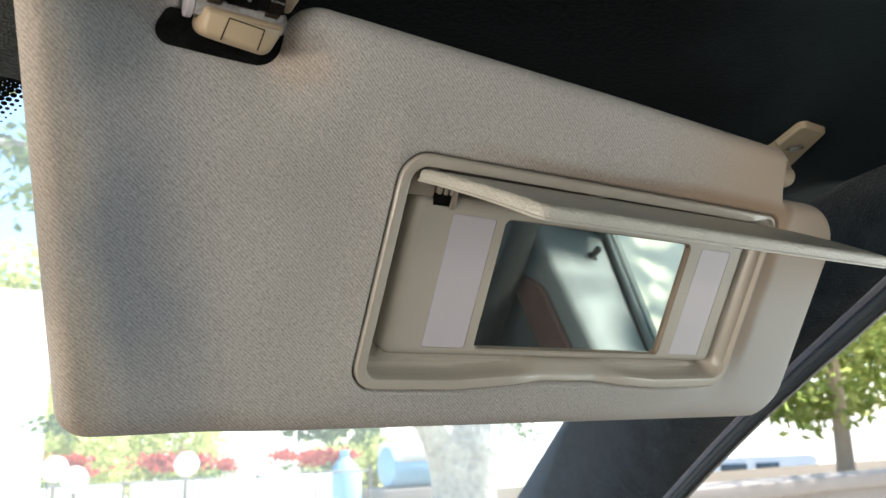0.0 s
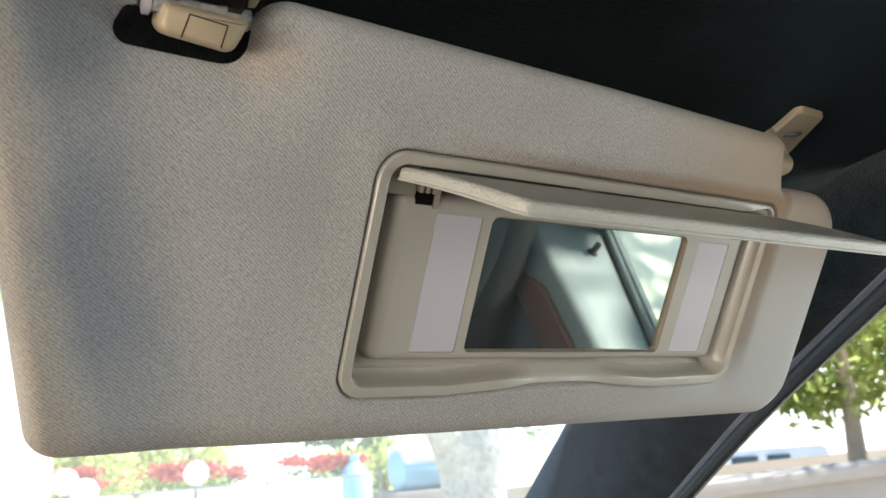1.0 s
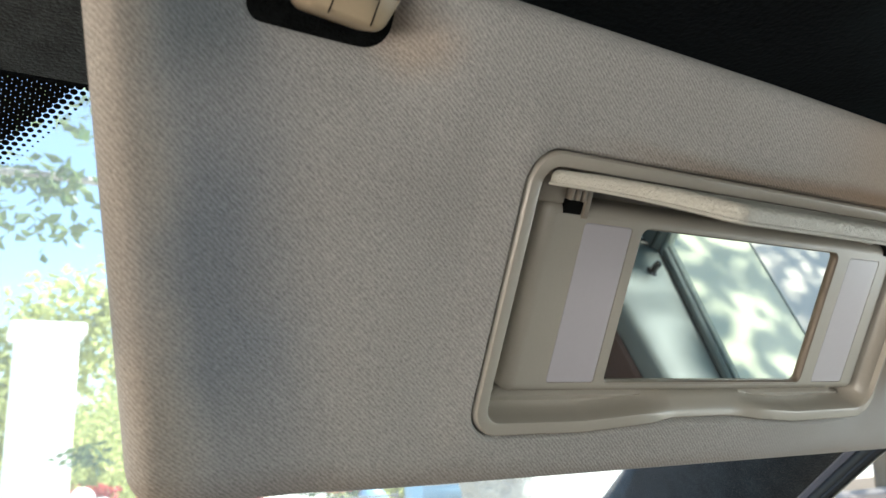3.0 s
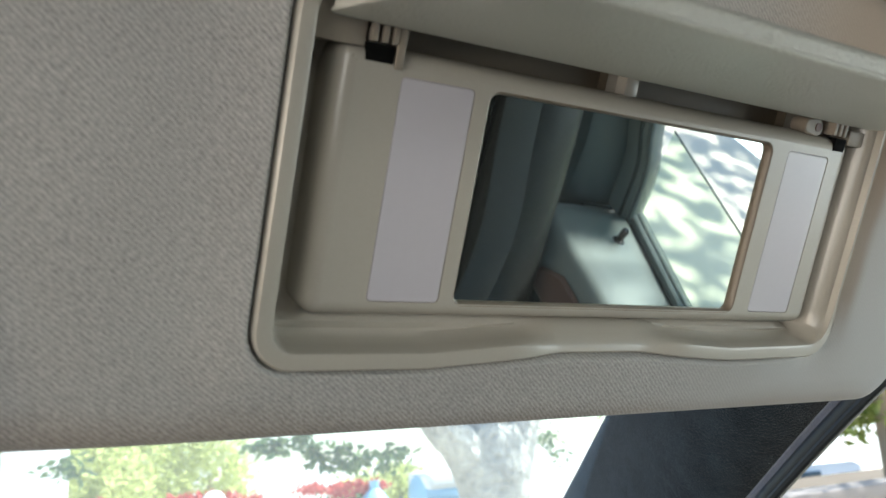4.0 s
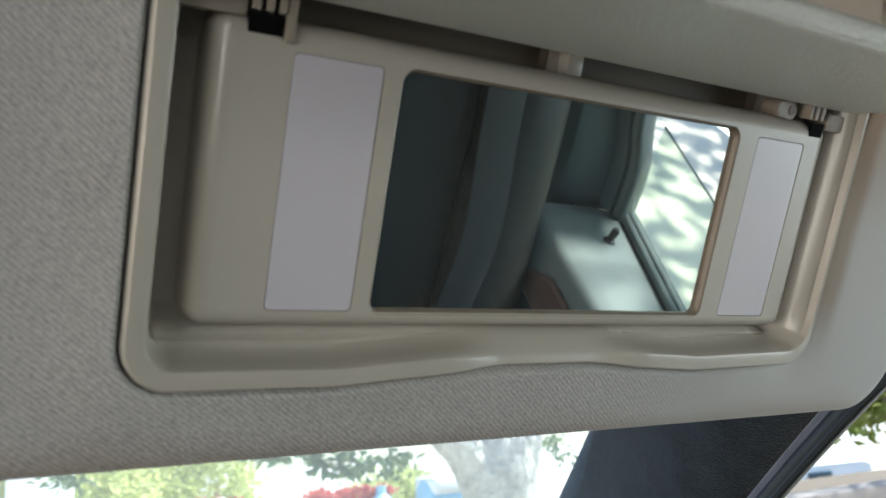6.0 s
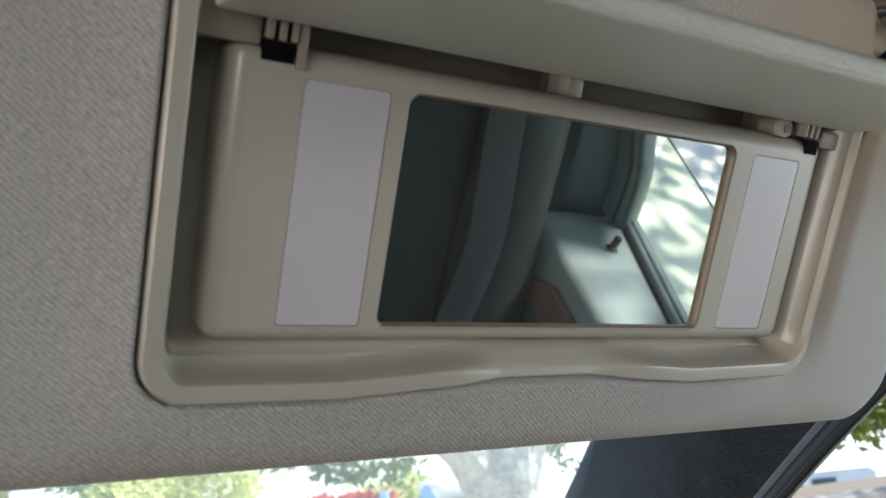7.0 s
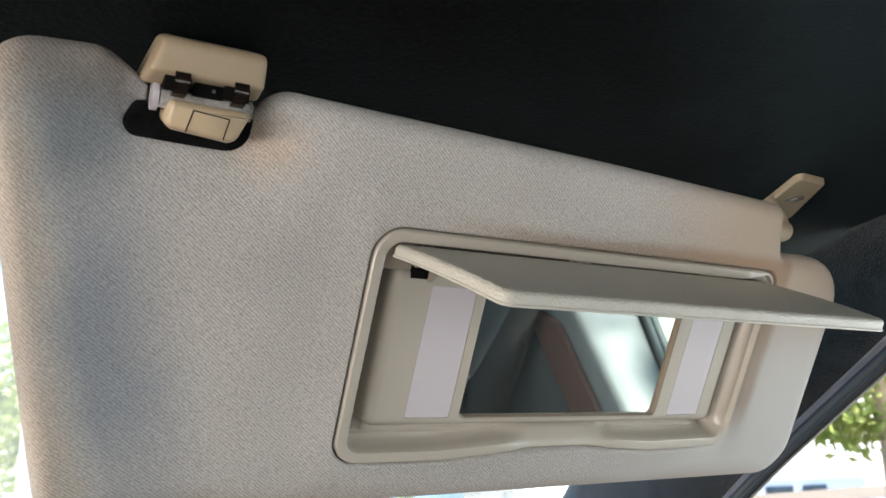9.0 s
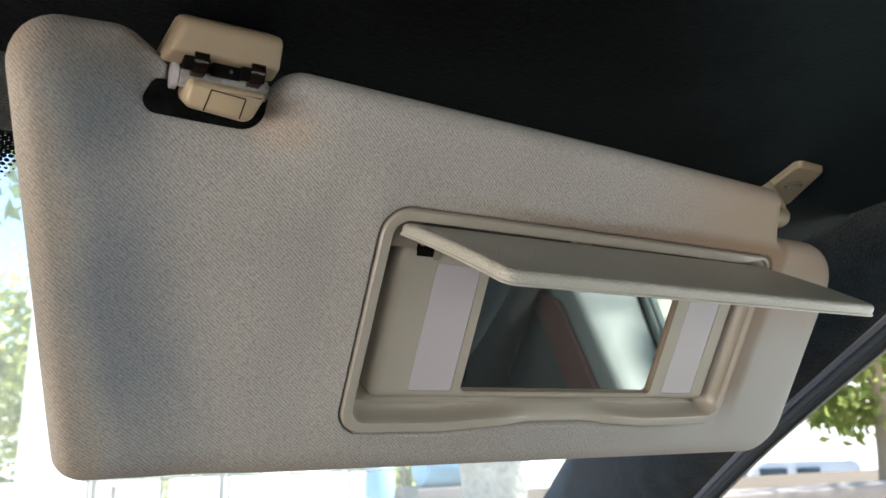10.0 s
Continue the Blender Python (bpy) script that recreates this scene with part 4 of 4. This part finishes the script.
part("door_skin", loft([[(sill(y) + dx, y, z) for dx, z in ((0.026, 0.30), (0.026, 0.866), (0.030, 0.870), (0.038, 0.868), (0.050, 0.80), (0.058, 0.30))] for y in (-0.20, *line, 0.95)], True, True, True), DARK_LEATHER, door, "outer door skin")
part("end_plate", boxed((0.775, -0.180, 0.30), (0.860, -0.173, 0.866), 0.002), DARK_LEATHER, door, "dark rear end of the door")
POST = smooth_path([(0.824, -0.142, 0.872), (0.808, -0.152, 0.950), (0.790, -0.174, 1.010), (0.762, -0.208, 1.150), (0.722, -0.248, 1.300)], 4)
part("window_post", loft([[p + Vector(d) for d in ((0, 0, 0), (0.012, 0.002, 0), (0.030, -0.004, 0), (0.030, -0.040, 0), (-0.008, -0.036, 0), (-0.006, -0.012, 0))] for p in POST], True, True, True), TRIM_GREY, door, "grey window post")
part("post_seal", tube([p + Vector((0.004, 0.004, 0)) for p in POST], 0.0038, 8), TEAL_LINING, door, "grey-green post seal")
part("post_lip", tube([p + Vector((-0.005, -0.008, 0)) for p in POST], 0.0026, 8), DARK_LEATHER, door, "dark seal lip")
g = loft([[(sill(y) + dx, y, z) for y in (-0.150, 0.0, 0.12, 0.35, 0.58)] for dx, z in ((0.014, 0.862), (-0.020, 1.014))], False)
g2 = part("door_glass", g, DOOR_GLASS, door, "green-tinted glass, wound half down", smooth=False)
g2.visible_shadow = False
part("glass_edge", tube([(sill(y) - 0.0202, y, 1.0145) for y in (-0.150, 0.0, 0.12, 0.35, 0.58)], 0.0013, 6), TEAL_LINING, door, "dark upper glass edge")
part("roof_frame", boxed((0.70, -1.2, 1.305), (0.79, 0.30, 1.36), 0.012, 3), SUEDE, door, "black lined upper frame")

tagged(part("wall_east", loft([[(0.818 + dx, -0.184 + dy, z), (0.812 + dx, -0.186 + dy, z), (0.80 + dx, -0.188 + dy, z), (0.768 + dx, -0.196 + dy, z), (0.755 + dx, -0.206 + dy, z), (0.750 + dx, -0.225 + dy, z), (0.755 + dx, -0.34 + dy, z), (0.80, -0.44 + dy, z)] for z, dx, dy in ((0.28, 0.03, 0.0), (0.60, 0.03, 0.0), (0.80, 0.025, 0.0), (0.86, 0.015, -0.002), (0.93, 0.006, -0.012), (1.00, -0.004, -0.032), (1.15, -0.026, -0.068), (1.36, -0.06, -0.118))], False), TEAL_LINING), "dark teal-grey lining of the pillar behind the passenger door", "pillar lining", kind="structure")
wall("wall_east_rear", (0.80, -1.80, 0.28), (0.88, -0.40, 1.36), DARK_LEATHER, "dark lining of the rear passenger side", "door lining")

seat = thing("passenger_seat", "dark leather passenger seat with padded side bolsters", "car seat")
BACK_LINE = [(-0.275, 1.12), (-0.235, 1.06), (-0.192, 0.99), (-0.135, 0.86), (-0.078, 0.73), (-0.030, 0.60), (0.0, 0.52)]
for side, x in (("right", 0.640), ("left", 0.06)):
    k = smooth_path([(x, y, z) for y, z in BACK_LINE], 4)
    part("bolster", tube(k, [0.052 * min(1.0, 0.45 + 0.16 * i) for i in range(len(k))], 18), SEAT_LEATHER, seat)
loops = []
for y, z in BACK_LINE:
    loops.append([(0.60, y - 0.030, z), (0.585, y - 0.012, z + 0.004), (0.47, y - 0.022, z), (0.455, y - 0.032, z), (0.44, y - 0.022, z), (0.35, y - 0.016, z), (0.26, y - 0.022, z), (0.245, y - 0.032, z), (0.23, y - 0.022, z), (0.115, y - 0.012, z + 0.004), (0.10, y - 0.030, z), (0.06, y - 0.12, z), (0.64, y - 0.12, z)])
part("backrest", loft(loops, True, True, True), SEAT_LEATHER, seat)
part("cushion", boxed((0.03, -0.36, 0.42), (0.67, 0.22, 0.56), 0.05, 4), SEAT_LEATHER, seat)
part("base", boxed((0.10, -0.36, 0.30), (0.60, 0.12, 0.43), 0.01), DARK_PLASTIC, seat)

belt = thing("seat_belt", "dark grey seat belt webbing hanging beside the passenger seat", "seat belt")
strap = smooth_path([(0.560, -0.215, 1.20), (0.578, -0.172, 1.08), (0.586, -0.136, 0.985), (0.590, -0.082, 0.88), (0.582, -0.052, 0.775), (0.575, -0.040, 0.735)], 6)
across = Vector((0.94, 0.20, 0.28)).normalized() * 0.021
part("strap", loft([[p - across, p - across * 0.9 + Vector((0, 0.001, 0)), p + across * 0.9 + Vector((0, 0.001, 0)), p + across, p + Vector((0, -0.0012, 0))] for p in strap]), BELT, belt)
part("tongue", boxed((-0.017, -0.003, -0.030), (0.017, 0.003, 0.008), 0.002, 2, Matrix.Translation(strap[-1]) @ pose(0, 0, 0, 12, 0, 10)), TONGUE, belt, "dull steel belt tongue")
part("buckle", boxed((-0.026, -0.012, -0.090), (0.026, 0.012, -0.024), 0.005, 2, Matrix.Translation(strap[-1]) @ pose(0, 0, 0, 12, 0, 10)), DARK_PLASTIC, belt, "dark plastic buckle")

# ---- outdoors ----
bm = bmesh.new()
span = [-400, -120, -50, -24] + [-16 + i * 2 for i in range(17)] + [24, 50, 120, 400]
vs = [[bm.verts.new((x, y, -1.65 if x > 11 and y > 13 else 0.0)) for x in span] for y in span]
for a, b in zip(vs, vs[1:]):
    for i in range(len(span) - 1):
        bm.faces.new((a[i], a[i + 1], b[i + 1], b[i]))
tagged(part("ground", bm, PAVING), "pale dusty paving with leaf shadows", "ground", kind="structure")


def leaves(n, centre, size, leaf, seed, hollow=0.3, droop=0.4, gaps=()):
    """Many single bent leaves in clumps within an uneven ellipsoid, open where the crown has gaps."""
    rnd = random.Random(seed)
    verts, faces = [], []
    c, s = Vector(centre), Vector(size)
    clumps = []
    for _ in range(max(8, n // 60)):
        d = Vector((rnd.gauss(0, 1), rnd.gauss(0, 1), rnd.gauss(0, 1))).normalized() * (hollow + (1 - hollow) * rnd.random() ** 0.6)
        clumps.append((Vector((d.x * s.x, d.y * s.y, d.z * s.z)), rnd.uniform(0.10, 0.24)))
    for _ in range(n):
        o, spread = rnd.choice(clumps)
        p = c + o + Vector((rnd.gauss(0, spread * s.x), rnd.gauss(0, spread * s.y), rnd.gauss(0, spread * s.z)))
        if any(((p.x - g[0]) / g[2]) ** 2 + ((p.y - g[1]) / g[3]) ** 2 < 1 for g in gaps):
            continue
        a = Vector((rnd.gauss(0, 1), rnd.gauss(0, 1), rnd.gauss(-droop, 0.7))).normalized()
        b = a.cross(Vector((rnd.gauss(0, 1), rnd.gauss(0, 1), rnd.gauss(0, 1)))).normalized()
        k, up = leaf * rnd.uniform(0.6, 1.2), a.cross(b) * leaf * 0.12
        i = len(verts)
        verts += [p, p + a * k * 0.45 + b * k * 0.26 + up, p + a * k, p + a * k * 0.45 - b * k * 0.26 + up, p + a * k * 0.5]
        faces += [(i, i + 1, i + 4), (i + 1, i + 2, i + 4), (i + 2, i + 3, i + 4), (i + 3, i, i + 4)]
    m = bpy.data.meshes.new("leaves")
    m.from_pydata([tuple(v) for v in verts], [], faces)
    return m


def tree(label, base, trunk, limbs, crowns, bark, leaf_mat, leaf, seed, group="", gaps=()):
    t = thing("tree", label, "tree", Matrix.Translation(base), group=group)
    part("trunk", tube(smooth_path([p for p, _ in trunk], 4), [trunk[min(int(i / 4), len(trunk) - 1)][1] * (1 - (i % 4) / 4) + trunk[min(int(i / 4) + 1, len(trunk) - 1)][1] * (i % 4) / 4 for i in range(4 * (len(trunk) - 1) + 1)], 14), bark, t)
    for path, r in limbs:
        k = smooth_path(path, 4)
        part("limb", tube(k, [r * (1 - 0.75 * i / (len(k) - 1)) for i in range(len(k))], 8), bark, t)
    for j, (n, c, s, *own) in enumerate(crowns):
        tagged(part("crown", leaves(n, c, s, own[0] if own else leaf, seed + j, gaps=gaps), leaf_mat, t, smooth=False), kind="stuff")
    return t


# The 1300-leaf crown, out of view, is added to shade the trunk
tree("old grey-barked street tree with a forked trunk", (2.45, 3.75, 0), [((0, 0, 0), 0.26), ((0.0, 0, 0.5), 0.19), ((0.02, 0, 0.85), 0.175), ((0.02, 0.0, 1.10), 0.21), ((0.0, 0, 1.30), 0.17)],
     [([(-0.04, 0, 1.00), (-0.20, -0.05, 1.22), (-0.50, -0.15, 1.50), (-1.5, -0.5, 2.9)], 0.15), ([(0.06, 0, 1.02), (0.22, 0.0, 1.34), (0.5, 0.1, 2.1), (1.2, 0.2, 3.6)], 0.16), ([(0, 0, 1.2), (0.0, 0.1, 2.2), (-0.2, 0.4, 3.4)], 0.13), ([(-0.5, -0.1, 1.6), (-1.3, -0.1, 2.25), (-2.1, -0.2, 2.38), (-2.9, -0.3, 2.30)], 0.035)],
     [(1500, (-1.3, -0.6, 2.9), (1.5, 1.1, 0.8)), (1500, (0.8, 0.0, 3.4), (1.6, 1.3, 0.9)), (300, (-0.70, 0.0, 1.20), (0.27, 0.14, 0.060), 0.06), (190, (-1.08, 0.0, 1.275), (0.20, 0.12, 0.050), 0.06), (1300, (1.9, -0.4, 3.3), (1.0, 0.9, 0.6)), (44, (-2.02, -0.15, 1.235), (0.13, 0.10, 0.05), 0.065), (70, (0.46, 0.1, 1.25), (0.11, 0.15, 0.15), 0.06), (330, (-2.40, -0.25, 2.28), (0.62, 0.30, 0.30))],
     BARK, LEAF, 0.085, 11)
# The 2600-leaf crown, mostly out of view, is added to shade the low wall
tree("yellow-green roadside tree behind the low wall", (9.0, 5.6, 0), [((0, 0, 0), 0.12), ((0.05, 0, 1.2), 0.09), ((0.0, 0, 2.2), 0.07)],
     [([(0, 0, 1.8), (0.4, 0.1, 2.6), (1.0, 0.2, 3.4)], 0.07), ([(0, 0, 1.8), (-0.5, 0.1, 2.6), (-1.2, 0.2, 3.2)], 0.07)],
     [(4300, (0.0, 0, 2.9), (2.4, 1.6, 1.5)), (1200, (1.8, 0.4, 2.3), (1.2, 1.0, 0.9)), (2600, (0.8, -2.0, 3.7), (2.8, 1.3, 0.7)), (1800, (0.9, 0.4, 1.65), (1.5, 0.9, 0.5))], BARK_BROWN, LEAF_SUN, 0.16, 31)
# Unseen tree: crowns and gaps placed to shape sun patches on ledge and paving
tree("unseen leafy tree added to dapple the paving and door ledge", (5.2, -2.6, 0), [((0, 0, 0), 0.18), ((0.0, 0.1, 1.5), 0.15), ((0.1, 0.1, 3.0), 0.12)],
     [([(0, 0, 2.6), (-0.8, 0.3, 3.6), (-1.8, 0.5, 4.4)], 0.08), ([(0, 0, 2.6), (0.8, -0.3, 3.6), (1.8, 0.1, 4.6)], 0.08)],
     [(1100, (-0.6, 0.4, 4.6), (2.6, 2.6, 0.9)), (1500, (1.0, 0.0, 5.2), (1.8, 1.8, 0.7)), (1000, (-0.93, 2.1, 4.7), (0.45, 0.9, 0.25)), (500, (-2.05, 2.1, 4.7), (0.40, 0.9, 0.25)), (150, (-1.58, 2.85, 4.7), (0.20, 0.42, 0.2)), (220, (-1.56, 1.70, 4.7), (0.24, 0.17, 0.2)), (900, (1.55, -0.35, 4.6), (0.9, 0.5, 0.25))], BARK_BROWN, LEAF, 0.17, 51, gaps=[(-1.63, 2.08, 0.175, 0.195), (-1.60, 1.82, 0.11, 0.09)])

tree("slender tan-barked tree beside the roadside tree", (10.6, 5.4, 0), [((0, 0, 0), 0.11), ((-0.08, 0, 1.0), 0.085), ((-0.02, 0, 2.0), 0.07)],
     [([(0, 0, 1.8), (0.3, 0.1, 2.5), (0.5, 0.2, 3.2)], 0.05)], [(1500, (0.1, 0.1, 2.7), (1.3, 1.0, 0.9))], BARK_BROWN, LEAF_SUN, 0.15, 35)

low = tagged(part("wall_north", boxed((4.2, 3.75, 0.0), (16.0, 3.97, 0.655), 0.01), CONCRETE), "low pale concrete wall along the road", "low wall", kind="structure")
part("coping", boxed((4.1, 3.68, 0.655), (16.1, 4.04, 0.755), 0.015), CONCRETE, low, "pale coping")

post = thing("gate_pillar", "tall white painted gate pillar", "pillar")
part("shaft", boxed((0.30, 8.4, 0.0), (0.85, 8.9, 2.45), 0.02), WHITE_PAINT, post)
part("cap", boxed((0.24, 8.34, 2.45), (0.91, 8.96, 2.58), 0.03), WHITE_PAINT, post)


def bush(label, centre, size, n, mat, leaf, seed, name="bush"):
    b = thing(name, label, name, Matrix.Translation((centre[0], centre[1], 0)))
    tagged(part("foliage", leaves(n, (0, 0, centre[2]), size, leaf, seed, 0.5, 0.0), mat, b, smooth=False), kind="stuff")
    part("stem", tube([(0, 0, 0), (0.02, 0, centre[2])], 0.04, 6), BARK_BROWN, b)
    return b


bush("tall yellow-green garden bush behind the planters", (1.75, 11.5, 1.15), (0.65, 0.8, 1.0), 6000, LEAF_LIGHT, 0.10, 71)
bush("tall green garden bush behind the planters", (2.95, 11.8, 1.2), (0.62, 0.8, 1.05), 6000, LEAF_LIGHT, 0.10, 72)
bush("dense green hedge behind the blue tank", (5.5, 11.4, 0.62), (0.85, 0.7, 0.5), 4200, LEAF_LIGHT, 0.12, 73)
bush("tall green bush beside the gate pillar", (1.3, 10.4, 0.95), (0.6, 0.6, 0.9), 2600, LEAF_LIGHT, 0.11, 74)

for x, z, w, seed in ((-3.0, 2.6, 2.6, 81), (2.2, 3.2, 2.8, 82), (25.0, 3.2, 3.4, 86)):
    bush("tall pale green bushes far behind the garden", (x, 24.0, z), (w, 1.2, z * 0.95), 4600, LEAF_LIGHT, 0.36, seed)

for x, y, w in ((1.1, 9.3, 1.2), (2.5, 9.3, 1.3), (3.9, 9.3, 1.2)):
    pl = thing("planter", "white painted planter box with red flowers", "planter", group="planter boxes")
    part("trough", boxed((x - w / 2, y - 0.18, 0.0), (x + w / 2, y + 0.18, 0.70), 0.02), WHITE_PAINT, pl)
    tagged(part("flowers", leaves(620, (x, y, 0.90), (w / 2, 0.15, 0.10), 0.085, int(x * 10), 0.2, -0.2), PETAL, pl, "red flowers", smooth=False), kind="stuff")
    tagged(part("greenery", leaves(320, (x, y, 0.78), (w / 2, 0.15, 0.08), 0.06, int(x * 17), 0.2, 0.0), LEAF, pl, smooth=False), kind="stuff")
for x, y, z in ((1.02, 8.9, 0.90), (1.18, 8.7, 0.80), (2.25, 8.7, 0.90)):
    lamp = thing("garden_lamp", "white globe garden lamp on a short post", "garden lamp", group="globe lamps")
    part("globe", ball(bmesh.new(), (x, y, z), 0.125, 20, 12), WHITE_PAINT, lamp)
    part("post", tube([(x, y, 0), (x, y, z - 0.11)], 0.025, 8), IRON, lamp)
rail = thing("garden_fence", "thin grey iron rail fence before the planters", "fence")
part("rail", tube([(0.9, 8.3, 0.76), (4.2, 8.3, 0.76)], 0.012, 8), IRON, rail)
for i in range(6):
    part("fence_post", tube([(0.9 + 0.66 * i, 8.3, 0.0), (0.9 + 0.66 * i, 8.3, 0.80)], 0.012, 8), IRON, rail)

tank = thing("water_tank", "blue and white plastic water tank on a low plinth", "water tank")
part("drum", loft([[(x, 9.2 + r * math.cos(q), 0.74 + r * math.sin(q)) for q in (2 * math.pi * j / 24 for j in range(24))] for x, r in ((4.85, 0.10), (4.88, 0.24), (4.95, 0.27), (5.60, 0.27), (5.67, 0.24), (5.70, 0.10))], True, True, True), BLUE_PAINT, tank)
part("lid", boxed((4.88, 8.92, 0.78), (5.67, 9.48, 1.03), 0.10, 4), WHITE_PAINT, tank, "white top")
part("plinth", boxed((4.7, 8.9, 0.0), (5.85, 9.5, 0.48), 0.01), CONCRETE, tank)
drum = thing("blue_canister", "blue plastic canister beside the tank", "canister")
part("can", loft([[(4.30 + r * math.cos(q), 9.2 + r * math.sin(q), z) for q in (2 * math.pi * j / 20 for j in range(20))] for r, z in ((0.20, 0.0), (0.21, 0.1), (0.21, 0.70), (0.12, 0.82), (0.06, 0.88), (0.06, 0.97))], True, True, True), BLUE_PAINT, drum)


def van(label, m):
    v = thing("van", label, "van", m)
    prof = [(-2.2, 0.35), (-2.25, 0.9), (-2.1, 1.75), (-1.9, 1.85), (0.9, 1.85), (1.3, 1.65), (1.75, 1.05), (2.25, 0.95), (2.35, 0.45), (2.3, 0.35)]
    bm = loft([[(x, y * s, z) for x, z in prof] for y, s in ((-0.82, 1), (-0.86, 1), (0.86, 1), (0.82, 1))], True, True, True)
    part("body", bm, VAN_PAINT, v)
    for y in (-0.868, 0.862):
        for x0, x1 in ((-0.8, -0.05), (0.25, 1.10)):
            part("side_window", boxed((x0, y, 1.12), (x1, y + 0.006, 1.66), 0.002), CAR_GLASS, v, "dark side window")
        for x in (-1.45, 1.45):
            w = part("wheel", tube([(x, y - 0.06, 0.33), (x, y + 0.06, 0.33)], 0.33, 20), RUBBER, v)
    part("windscreen", loft([[(1.33, -0.74, 1.62), (1.33, 0.74, 1.62)], [(1.77, -0.78, 1.08), (1.77, 0.78, 1.08)]], False), CAR_GLASS, v, "dark windscreen")
    return v


tagged(part("verge", boxed((4.2, 4.0, -1.8), (40.0, 13.6, 0.012), 0.02), EARTH), "dry brown verge behind the low wall", "verge", kind="structure")
van("white van parked behind the low wall", Matrix.Translation((20.6, 16.2, -1.65)) @ pose(0, 0, 0, 0, 0, 160))
far = tagged(part("backdrop", boxed((-30, 34, -1.8), (60, 34.5, 1.5), 0.05), WHITE_PAINT), "pale distant house wall", "backdrop", kind="structure")
